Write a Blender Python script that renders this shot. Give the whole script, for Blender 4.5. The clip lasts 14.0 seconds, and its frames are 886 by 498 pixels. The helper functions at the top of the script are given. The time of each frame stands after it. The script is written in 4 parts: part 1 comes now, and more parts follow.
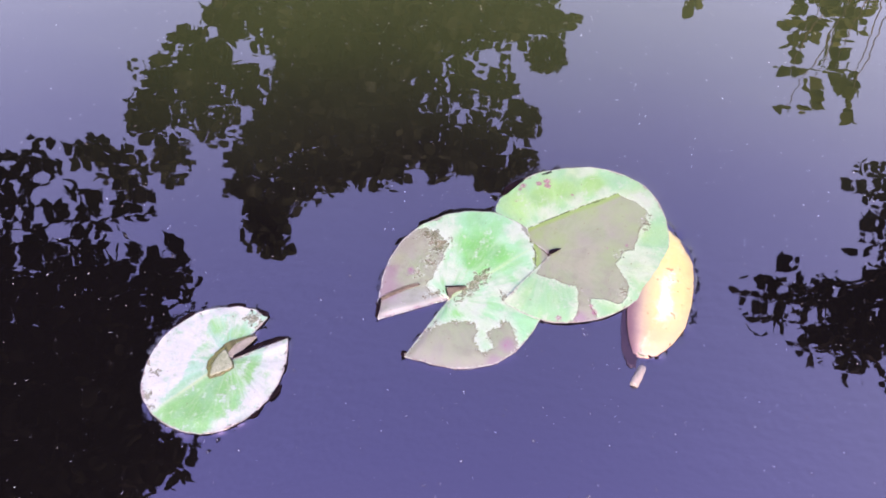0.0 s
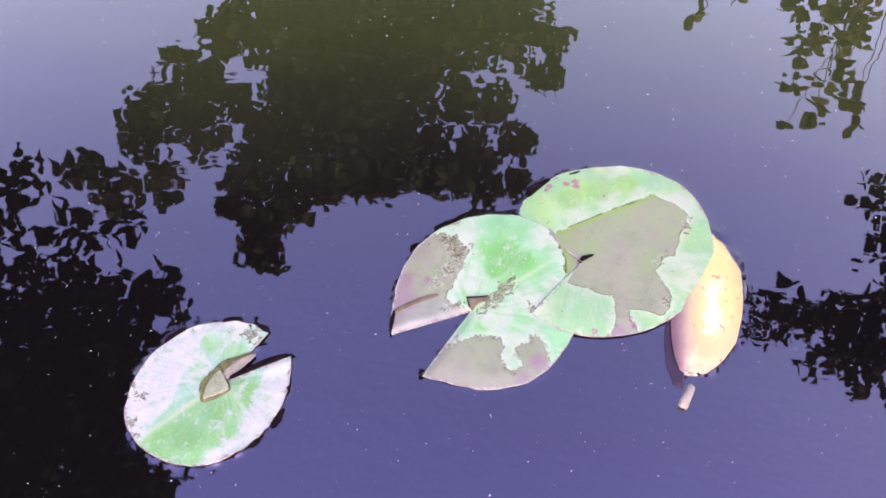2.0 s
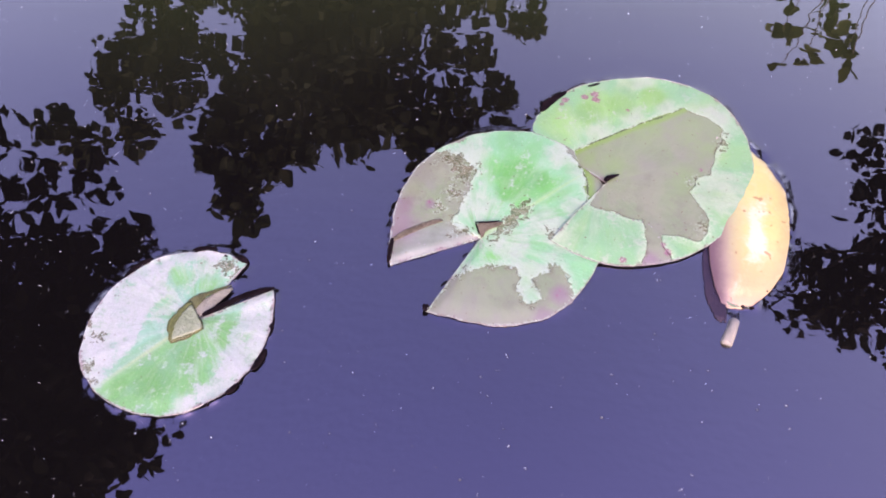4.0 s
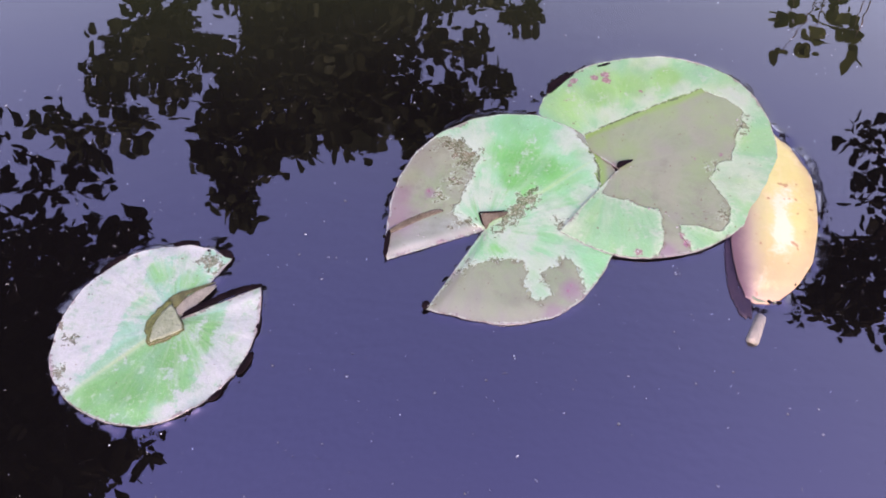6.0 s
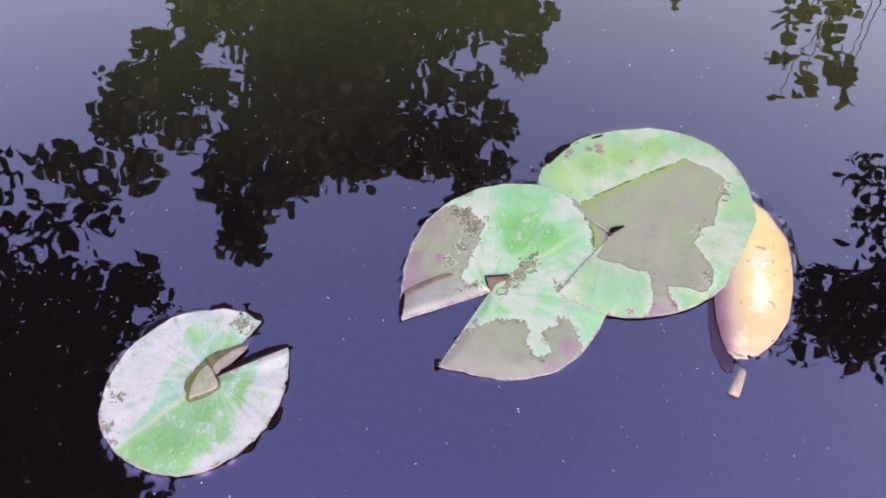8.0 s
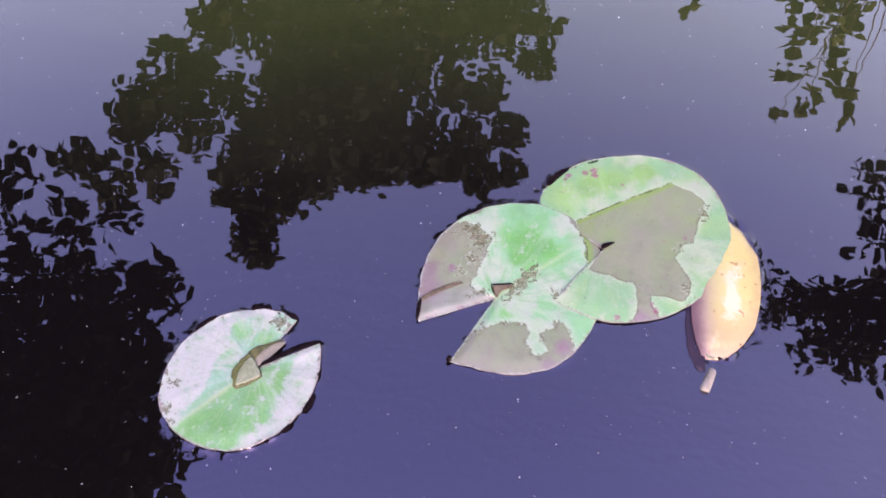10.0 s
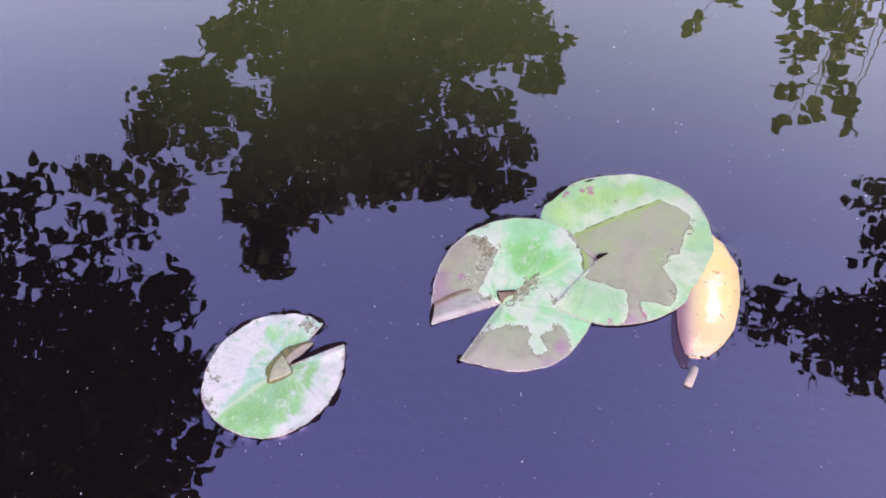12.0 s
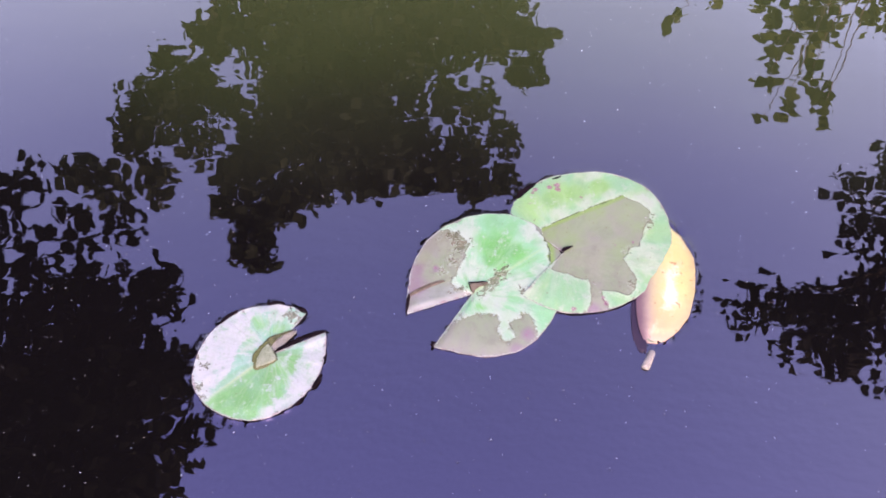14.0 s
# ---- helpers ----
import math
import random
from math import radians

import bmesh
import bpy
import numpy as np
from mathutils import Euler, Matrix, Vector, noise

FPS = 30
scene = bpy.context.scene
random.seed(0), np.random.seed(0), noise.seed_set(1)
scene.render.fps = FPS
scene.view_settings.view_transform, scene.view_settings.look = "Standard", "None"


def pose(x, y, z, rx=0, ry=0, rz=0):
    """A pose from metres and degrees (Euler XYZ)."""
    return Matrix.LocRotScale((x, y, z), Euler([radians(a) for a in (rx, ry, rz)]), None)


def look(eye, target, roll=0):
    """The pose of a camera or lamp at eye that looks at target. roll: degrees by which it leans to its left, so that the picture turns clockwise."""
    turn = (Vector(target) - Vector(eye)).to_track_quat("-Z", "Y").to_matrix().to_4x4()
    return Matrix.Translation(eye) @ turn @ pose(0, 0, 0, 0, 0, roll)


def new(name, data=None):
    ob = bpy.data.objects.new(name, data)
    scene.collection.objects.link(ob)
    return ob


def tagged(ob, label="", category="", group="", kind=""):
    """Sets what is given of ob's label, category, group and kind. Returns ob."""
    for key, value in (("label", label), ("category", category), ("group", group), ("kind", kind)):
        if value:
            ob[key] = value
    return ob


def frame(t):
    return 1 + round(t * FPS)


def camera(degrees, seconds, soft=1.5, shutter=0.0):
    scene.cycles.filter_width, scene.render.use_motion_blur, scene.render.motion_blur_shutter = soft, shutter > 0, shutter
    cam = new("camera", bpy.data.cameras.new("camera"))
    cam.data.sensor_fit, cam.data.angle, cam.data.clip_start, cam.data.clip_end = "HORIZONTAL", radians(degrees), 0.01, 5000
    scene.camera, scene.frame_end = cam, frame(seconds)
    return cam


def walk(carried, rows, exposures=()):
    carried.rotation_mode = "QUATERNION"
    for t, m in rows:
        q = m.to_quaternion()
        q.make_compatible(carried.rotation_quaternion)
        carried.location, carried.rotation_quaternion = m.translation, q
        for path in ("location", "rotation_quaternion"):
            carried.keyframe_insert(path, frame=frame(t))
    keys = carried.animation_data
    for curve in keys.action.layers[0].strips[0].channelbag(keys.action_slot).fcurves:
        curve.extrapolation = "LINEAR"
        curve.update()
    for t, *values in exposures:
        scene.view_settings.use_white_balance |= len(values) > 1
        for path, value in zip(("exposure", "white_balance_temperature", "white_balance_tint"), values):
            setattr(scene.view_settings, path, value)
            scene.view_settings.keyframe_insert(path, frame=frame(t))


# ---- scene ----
# ---- camera ----
cam = camera(54.0, 14.0, soft=1.8)
ROWS = [  # seconds, eye, then yaw, pitch and roll in degrees
    (0.0, 0.0457, -0.4744, 0.7334, 6.13, -53.92, -0.69),
    (0.5, 0.0456, -0.4734, 0.7294, 6.04, -53.94, -0.56),
    (1.0, 0.0456, -0.4679, 0.7164, 6.03, -54.17, -0.55),
    (1.5, 0.0305, -0.4505, 0.6804, 6.06, -54.07, -0.66),
    (2.0, 0.0163, -0.4334, 0.6521, 5.39, -52.57, -0.42),
    (2.5, 0.0037, -0.4255, 0.6276, 4.41, -51.90, 0.10),
    (3.0, 0.0007, -0.4274, 0.6041, 3.35, -52.81, 0.72),
    (3.5, -0.0046, -0.4144, 0.5758, 3.04, -54.79, 1.23),
    (6.0, -0.0113, -0.3712, 0.5092, 2.80, -55.63, 0.97),
    (6.5, -0.0104, -0.3676, 0.5267, 2.92, -55.16, 0.97),
    (7.0, -0.0133, -0.3686, 0.5374, 3.15, -54.60, 0.69),
    (7.5, -0.0155, -0.3742, 0.5577, 3.24, -54.13, 0.17),
    (8.0, -0.0150, -0.3894, 0.5757, 3.27, -53.50, 0.11),
    (10.5, -0.0147, -0.4626, 0.6778, 4.39, -53.07, 0.24),
    (11.0, -0.0107, -0.4796, 0.6900, 4.22, -52.13, 0.01),
    (11.5, -0.0090, -0.4880, 0.7133, 4.75, -52.13, -0.46),
    (12.0, -0.0123, -0.5020, 0.7357, 5.23, -52.45, -0.66),
    (12.5, -0.0028, -0.5145, 0.7484, 4.96, -52.92, -0.36),
    (13.0, 0.0011, -0.5246, 0.7602, 4.67, -52.57, -0.28),
    (13.5, 0.0012, -0.5354, 0.7742, 4.36, -52.38, -0.14),
    (14.0, 0.0053, -0.5373, 0.7834, 3.94, -52.86, 0.02),
]


def aim(x, y, z, yaw, pitch, roll):
    z += 0.0036  # heights are counted from the tops of the pads
    a, p = radians(yaw), radians(pitch)
    ahead = Vector((-math.sin(a) * math.cos(p), math.cos(a) * math.cos(p), math.sin(p)))
    return look((x, y, z), Vector((x, y, z)) + ahead, roll)


STOPS, KELVIN, TINT = 2.75, 5900, 64
GAIN = [(0.0, 0.25, 80, 0), (1.5, 0.24, 60, 0), (2.0, 0.18, 0, 0), (3.0, 0.09, 0, 0), (3.7, 0.05, 20, -1), (6.0, -0.11, 30, -6), (8.0, -0.1, 30, -5), (10.5, -0.09, 0, -2), (11.5, -0.03, -40, -1), (12.5, 0.04, 0, 0), (14.0, 0.11, 40, 0)]  # seconds, stops, kelvin, tint
walk(cam, [(row[0], aim(*row[1:])) for row in ROWS], [(t, STOPS + d, KELVIN + k, TINT + m) for t, d, k, m in GAIN])

# ---- daylight: open sky, a hazy sun from behind the camera ----
SUN_ELEVATION, SUN_AZIMUTH = radians(42), radians(172)
world = bpy.data.worlds.new("sky")
scene.world = world
world.use_nodes = True
wn = world.node_tree
wn.nodes.clear()
sky = wn.nodes.new("ShaderNodeTexSky")
sky.sky_type, sky.sun_disc = "NISHITA", False
sky.sun_elevation, sky.sun_rotation = SUN_ELEVATION, SUN_AZIMUTH
sky.air_density, sky.dust_density, sky.ozone_density = 1.0, 5.0, 1.0
back = wn.nodes.new("ShaderNodeBackground")
wout = wn.nodes.new("ShaderNodeOutputWorld")
# haze: paler and greyer towards the horizon and the east, deeper blue overhead
where = wn.nodes.new("ShaderNodeTexCoord")
split = wn.nodes.new("ShaderNodeSeparateXYZ")
rise = wn.nodes.new("ShaderNodeMapRange")
rise.inputs["From Min"].default_value, rise.inputs["From Max"].default_value = 0.58, 0.93
haze = wn.nodes.new("ShaderNodeMix")
haze.data_type = "RGBA"
haze.inputs[6].default_value, haze.inputs[7].default_value = (1.07, 0.93, 0.605, 1), (0.92, 0.81, 0.955, 1)
tint = wn.nodes.new("ShaderNodeMix")
tint.data_type, tint.blend_type = "RGBA", "MULTIPLY"
tint.inputs[0].default_value = 1.0
wn.links.new(where.outputs["Generated"], split.inputs[0])
east = wn.nodes.new("ShaderNodeMath")
east.operation = "MULTIPLY_ADD"
east.inputs[1].default_value = -0.08
wn.links.new(split.outputs["X"], east.inputs[0])
wn.links.new(split.outputs["Z"], east.inputs[2])
wn.links.new(east.outputs[0], rise.inputs["Value"])
glow = wn.nodes.new("ShaderNodeMapRange")
glow.interpolation_type = "SMOOTHSTEP"
glow.inputs["From Min"].default_value, glow.inputs["From Max"].default_value = 0.0, 0.5
glow.inputs["To Min"].default_value, glow.inputs["To Max"].default_value = 0.15, 0.19
wn.links.new(split.outputs["X"], glow.inputs["Value"])
wn.links.new(glow.outputs[0], back.inputs["Strength"])
wn.links.new(rise.outputs[0], haze.inputs[0])
wn.links.new(sky.outputs[0], tint.inputs[6])
wn.links.new(haze.outputs[2], tint.inputs[7])
wn.links.new(tint.outputs[2], back.inputs["Color"])
wn.links.new(back.outputs[0], wout.inputs["Surface"])

sun = new("sun", bpy.data.lights.new("sun", "SUN"))
sun.data.energy, sun.data.angle, sun.data.color = 0.5, radians(12), (1.0, 0.84, 0.6)
sun_from = Vector((math.sin(SUN_AZIMUTH) * math.cos(SUN_ELEVATION), math.cos(SUN_AZIMUTH) * math.cos(SUN_ELEVATION), math.sin(SUN_ELEVATION)))
sun.matrix_world = look(sun_from * 50, (0, 0, 0))


# ---- materials ----
class Nodes:
    """A node material under construction."""

    def __init__(self, name):
        self.mat = bpy.data.materials.new(name)
        self.mat.use_nodes = True
        self.tree = self.mat.node_tree
        self.tree.nodes.clear()
        self.out = self.tree.nodes.new("ShaderNodeOutputMaterial")

    def plug(self, socket, value):
        if isinstance(value, bpy.types.NodeSocket):
            self.tree.links.new(value, socket)
        elif isinstance(value, tuple) and len(value) == 3 and socket.type == "RGBA":
            socket.default_value = (*value, 1)
        else:
            socket.default_value = value

    def add(self, kind, **inputs):
        node = self.tree.nodes.new("ShaderNode" + kind)
        for key, value in inputs.items():
            self.plug(node.inputs[key.replace("_", " ")], value)
        return node

    def coords(self, scale=(1, 1, 1)):
        tc = self.add("TexCoord")
        mp = self.add("Mapping", Vector=tc.outputs["Object"], Scale=scale)
        return mp.outputs[0]

    def noise(self, scale, detail=3.0, rough=0.5, vector=None):
        n = self.add("TexNoise", Scale=scale, Detail=detail, Roughness=rough, Vector=vector or self.coords())
        return n.outputs[0]

    def attr(self, name):
        n = self.add("Attribute")
        n.attribute_name = name
        return n.outputs["Fac"]

    def math(self, op, a, b=0.0, c=0.0):
        n = self.tree.nodes.new("ShaderNodeMath")
        n.operation = op
        for i, v in enumerate((a, b, c)):
            self.plug(n.inputs[i], v)
        return n.outputs[0]

    def step(self, value, lo, hi, to_lo=0.0, to_hi=1.0):
        if lo > hi:
            lo, hi, to_lo, to_hi = hi, lo, to_hi, to_lo
        n = self.add("MapRange", Value=value, From_Min=lo, From_Max=hi, To_Min=to_lo, To_Max=to_hi)
        n.interpolation_type = "SMOOTHSTEP"
        return n.outputs[0]

    def mix(self, fac, a, b):
        n = self.tree.nodes.new("ShaderNodeMix")
        n.data_type = "RGBA"
        self.plug(n.inputs[0], fac)
        self.plug(n.inputs[6], a)
        self.plug(n.inputs[7], b)
        return n.outputs[2]

    def bump(self, height, distance, strength=1.0):
        return self.add("Bump", Height=height, Distance=distance, Strength=strength).outputs[0]

    def finish(self, shader):
        self.tree.links.new(shader, self.out.inputs["Surface"])
        return self.mat


def water_material():
    """Still pond water: a mirror with fine ripples over dark depth, clouded by green silt whose sunlit veil is painted
    in towards the middle of the pond.
    """
    n = Nodes("pond_water")
    swell = n.noise(1.0, 0.0, 0.4, n.coords((9, 20, 1)))
    chop = n.noise(1.0, 0.0, 0.4, n.coords((26, 58, 1)))
    ripple = n.noise(1.0, 0.0, 0.4, n.coords((34, 170, 1)))
    calm = n.step(n.noise(3.0, 1.0), 0.42, 0.62)
    height = n.math("ADD", swell, n.math("MULTIPLY", chop, 0.3))
    height = n.math("ADD", height, n.math("MULTIPLY", ripple, n.math("MULTIPLY", calm, 0.028)))
    normal = n.bump(height, 0.00022)
    clear = n.add("BsdfTransparent", Color=(0.3, 0.27, 0.35))
    shine = n.add("BsdfGlossy", Color=(1, 1, 1), Roughness=0.0, Normal=normal)
    fres = n.add("Fresnel", IOR=1.333, Normal=normal)
    both = n.add("MixShader")
    n.plug(both.inputs[0], n.math("MULTIPLY", fres.outputs[0], 4.5))
    place = n.add("SeparateXYZ", Vector=n.coords())
    veil_rise = n.math("ADD", place.outputs["Y"], n.math("MULTIPLY", n.math("SUBTRACT", n.noise(2.6, 3.0), 0.5), 0.3))
    silt = n.add("BsdfDiffuse", Color=n.mix(n.step(veil_rise, 0.02, 0.4), (0.036, 0.04, 0.036), (0.031, 0.053, 0.018)))
    # the silt's lit veil is painted weaker towards the west, for a shadow's edge
    shade_edge = n.math("ADD", n.math("MULTIPLY", place.outputs["X"], 0.73), n.math("MULTIPLY_ADD", place.outputs["Y"], 0.684, 0.087))
    # a small even share lifts the blacks, painting in veiling glare
    thick = n.math("MULTIPLY_ADD", n.step(veil_rise, 0.05, 0.68, 0.0, 0.38), n.step(shade_edge, -0.22, 0.1, 0.35, 1.0), 0.026)
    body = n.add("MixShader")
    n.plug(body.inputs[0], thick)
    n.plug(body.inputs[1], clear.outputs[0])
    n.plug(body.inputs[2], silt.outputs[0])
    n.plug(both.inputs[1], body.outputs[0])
    n.plug(both.inputs[2], shine.outputs[0])
    return n.finish(both.outputs[0])


def bank_material():
    """Bank of soil above the water line, black silt on the bed below it."""
    n = Nodes("bank_soil")
    wide, fine = n.noise(3.0, 5, 0.6), n.noise(18.0, 3, 0.6)
    grain = n.math("ADD", n.math("MULTIPLY", wide, 0.7), n.math("MULTIPLY", fine, 0.3))
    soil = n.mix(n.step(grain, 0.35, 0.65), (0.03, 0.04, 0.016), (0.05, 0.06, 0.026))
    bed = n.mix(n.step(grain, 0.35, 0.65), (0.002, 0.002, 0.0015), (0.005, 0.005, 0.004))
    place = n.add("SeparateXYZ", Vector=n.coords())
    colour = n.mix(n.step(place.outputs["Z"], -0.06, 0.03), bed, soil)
    s = n.add("BsdfPrincipled", Base_Color=colour, Roughness=0.9, Specular_IOR_Level=0.2, Normal=n.bump(grain, 0.008))
    return n.finish(s.outputs[0])


def pad_material(name, pale, mint, green, film, soft=0.0, ragged=1.0, mottle=1.0):
    """Waxy lily pad: pale dry bloom, green flesh, films of water with ragged edges, brown decay and red spots."""
    n = Nodes(name)

    def shade(colour, r, g, b):
        return (colour[0] * r, colour[1] * g, colour[2] * b)

    def off(value, amount):
        return n.math("MULTIPLY", n.math("SUBTRACT", value, 0.5), amount)

    fine, mid, wide = n.noise(420, 4, 0.6), n.noise(90, 4, 0.6), n.noise(22, 3, 0.55)
    grain, lace = n.noise(1100, 3, 0.7), n.noise(900, 4, 0.7)
    blotch, cloudy, lime = n.noise(45, 6, 0.7), n.noise(60, 3, 0.55), n.noise(34, 4, 0.65)
    # streaks that fan out from the notch
    polar = n.add("CombineXYZ", X=n.math("MULTIPLY", n.attr("theta"), 11.0), Y=n.math("MULTIPLY", n.attr("radius"), 2.2), Z=0.0)
    streak = n.add("TexNoise", Scale=1.0, Detail=4.0, Roughness=0.6, Vector=polar.outputs[0]).outputs[0]
    thread = n.add("TexNoise", Scale=4.0, Detail=2.0, Roughness=0.5, Vector=polar.outputs[0]).outputs[0]
    # broad sectors that carry the painted light and shade of the folds
    wedge = n.add("CombineXYZ", X=n.math("MULTIPLY", n.attr("theta"), 3.4), Y=n.math("MULTIPLY", n.attr("radius"), 0.9), Z=0.0)
    fan = n.add("TexNoise", Scale=1.0, Detail=2.0, Roughness=0.5, Vector=wedge.outputs[0]).outputs[0]
    lilac = shade(pale, 1.05, 0.97, 1.09)
    # dry flesh: green, paler where the bloom lies, whitish lilac where it is thick
    bloom = n.math("ADD", n.math("ADD", n.attr("bloom"), off(blotch, 2.2 * mottle)), n.math("ADD", off(streak, 1.4), off(mid, 1.2 * mottle)))
    colour = n.mix(n.step(bloom, 0.3 - soft, 0.56 + soft), mint, pale)
    g = n.math("ADD", n.math("ADD", n.attr("green"), off(blotch, 0.6)), n.math("ADD", off(streak, 0.9), off(fine, 0.25)))
    colour = n.mix(n.step(g, 0.3 - soft, 0.68 + soft), colour, green)
    deep = n.math("ADD", n.attr("deep"), n.math("ADD", off(wide, 0.7), off(streak, 0.35)))
    colour = n.mix(n.step(deep, 0.18, 0.75, 0, 0.92), colour, shade(green, 0.72, 0.82, 0.64))
    colour = n.mix(n.step(thread, 0.54, 0.72, 0, 0.16), colour, pale)
    colour = n.mix(n.step(thread, 0.46, 0.28, 0, 0.14), colour, shade(green, 0.9, 0.85, 0.9))
    # light and shade of the soft folds put into the colour
    colour = n.mix(n.step(fan, 0.5, 0.36, 0, 0.45), colour, shade(green, 1.0, 0.92, 1.1))
    colour = n.mix(n.step(fan, 0.52, 0.66, 0, 0.5), colour, shade(pale, 0.96, 1.02, 1.0))
    colour = n.mix(n.step(cloudy, 0.52, 0.34, 0, 0.3), colour, shade(mint, 0.82, 0.78, 0.85))
    colour = n.mix(n.step(lime, 0.52, 0.64, 0, 0.3 * mottle), colour, shade(green, 1.05, 1.02, 0.75))
    thick = n.math("ADD", n.attr("lilac"), n.math("ADD", off(blotch, 2.0), n.math("ADD", off(mid, 2.2), off(fine, 1.2))))
    colour = n.mix(n.step(thick, 0.2, 0.8, 0, 0.85), colour, n.mix(n.step(mid, 0.35, 0.6), shade(lilac, 0.86, 0.92, 0.86), lilac))
    colour = n.mix(n.math("MULTIPLY", n.attr("vein"), 0.3), colour, pale)
    colour = n.mix(n.step(n.attr("vein"), 0.8, 1.7, 0, 0.5), colour, shade(green, 2.3, 1.15, 1.3))
    patch = n.noise(130, 5, 0.7)
    colour = n.mix(n.step(patch, 0.54, 0.66, 0, 0.35 * mottle), colour, shade(green, 0.8, 0.78, 0.9))
    colour = n.mix(n.step(patch, 0.44, 0.34, 0, 0.4 * mottle), colour, shade(pale, 1.12, 1.08, 1.12))
    colour = n.mix(n.step(blotch, 0.55, 0.66, 0, 0.28 * mottle), colour, shade(mint, 0.78, 0.84, 0.78))
    colour = n.mix(n.step(grain, 0.38, 0.55, 0.16, 0), colour, shade(mint, 0.6, 0.68, 0.6))
    colour = n.mix(n.step(lace, 0.6, 0.7, 0, 0.4 * mottle), colour, shade(pale, 1.2, 1.15, 1.2))
    rays = n.add("CombineXYZ", X=n.math("MULTIPLY", n.attr("theta"), 42.0), Y=n.math("MULTIPLY", n.attr("radius"), 14.0), Z=0.0)
    fleck = n.add("TexNoise", Scale=1.0, Detail=1.0, Roughness=0.5, Vector=rays.outputs[0]).outputs[0]
    colour = n.mix(n.step(fleck, 0.66, 0.74, 0, 0.3), colour, shade(pale, 1.25, 1.2, 1.25))
    # water films: distance to their edge in millimetres, made ragged
    edge = n.math("ADD", n.attr("wet"), n.math("ADD", off(mid, 16.0 * (0.35 + 0.65 * ragged)), off(n.math("ADD", n.math("MULTIPLY", fine, 0.7), n.math("MULTIPLY", lace, 0.3)), 15.0 * ragged)))
    colour = n.mix(n.math("MULTIPLY", n.step(edge, 9.0, 0.3), n.step(fine, 0.38, 0.58, 0.1, 0.8)), colour, shade(pale, 1.08, 1.06, 1.1))
    # sun glints along the film edges, painted as white specks
    colour = n.mix(n.math("MULTIPLY", n.step(edge, 3.0, 0.5), n.step(lace, 0.54, 0.6)), colour, shade(pale, 1.5, 1.5, 1.5))
    wet = n.step(edge, -0.35, 0.35, 1, 0)
    filmed = n.mix(n.step(wide, 0.4, 0.6), shade(film, 1.05, 1.0, 1.06), shade(film, 0.88, 1.1, 0.78))
    filmed = n.mix(n.step(fan, 0.42, 0.62, 0, 0.5), filmed, shade(film, 1.12, 1.28, 1.0))
    filmed = n.mix(n.step(cloudy, 0.5, 0.3, 0, 0.35), filmed, shade(film, 0.8, 0.86, 0.74))
    filmed = n.mix(n.math("MULTIPLY", n.attr("vein"), 0.3), filmed, shade(film, 1.2, 1.4, 1.1))
    filmed = n.mix(n.step(blotch, 0.5, 0.62, 0, 0.5), filmed, shade(film, 0.86, 0.76, 0.8))
    filmed = n.mix(n.step(n.noise(38, 4, 0.6), 0.52, 0.66, 0, 0.6), filmed, shade(film, 1.2, 1.2, 1.12))
    filmed = n.mix(n.step(n.noise(240, 2, 0.5), 0.68, 0.73, 0, 0.5), filmed, shade(film, 0.6, 0.5, 0.55))
    filmed = n.mix(n.step(grain, 0.42, 0.6, 0.0, 0.2), filmed, shade(film, 1.4, 1.3, 1.4))
    filmed = n.mix(n.math("MULTIPLY", n.attr("lilac"), 0.7), filmed, n.mix(n.step(blotch, 0.4, 0.6), (0.05, 0.074, 0.056), (0.07, 0.098, 0.082)))
    filmed = n.mix(n.math("MULTIPLY", n.attr("green"), n.step(blotch, 0.36, 0.6, 0.35, 0.85)), filmed, shade(green, 0.86, 0.66, 0.7))
    filmed = n.mix(n.step(n.math("ADD", n.attr("purple"), off(blotch, 0.6)), 0.15, 0.95, 0, 0.6), filmed, (0.064, 0.043, 0.066))
    outer = n.math("ADD", n.attr("margin"), off(blotch, 24.0))
    filmed = n.mix(n.step(outer, 8.0, -2.0, 0, 0.5), filmed, shade(film, 1.15, 0.95, 1.25))
    filmed = n.mix(n.step(lace, 0.62, 0.7, 0, 0.45), filmed, shade(film, 1.7, 1.7, 1.8))
    colour = n.mix(wet, colour, filmed)
    rim = n.math("MULTIPLY", n.step(edge, -2.6, -0.2), n.step(edge, 0.0, 0.7, 1, 0))
    colour = n.mix(n.math("MULTIPLY", rim, n.step(mid, 0.44, 0.62, 0.05, 0.7)), colour, (0.036, 0.042, 0.018))
    # decay: sodden olive-grey with dark ragged borders and paler scraps inside
    rot = n.math("ADD", n.attr("brown"), n.math("ADD", off(n.noise(190, 4, 0.68), 34.0), off(fine, 12.0)))
    colour = n.mix(n.math("MULTIPLY", n.step(rot, 4.0, 0.6), n.step(fine, 0.44, 0.58, 0, 0.6)), colour, shade(pale, 1.1, 1.08, 1.1))
    decay = n.step(rot, -1.2, 0.2, 0.82, 0)
    inside = n.mix(n.step(fine, 0.38, 0.6), (0.016, 0.022, 0.008), (0.056, 0.066, 0.038))
    inside = n.mix(n.step(mid, 0.52, 0.64, 0, 0.7), inside, (0.05, 0.045, 0.026))
    inside = n.mix(n.step(rot, -4.0, -1.0, 0, 0.6), inside, (0.018, 0.02, 0.007))
    inside = n.mix(n.step(lace, 0.55, 0.62, 0, 0.7), inside, shade(pale, 1.3, 1.2, 1.3))
    colour = n.mix(decay, colour, inside)
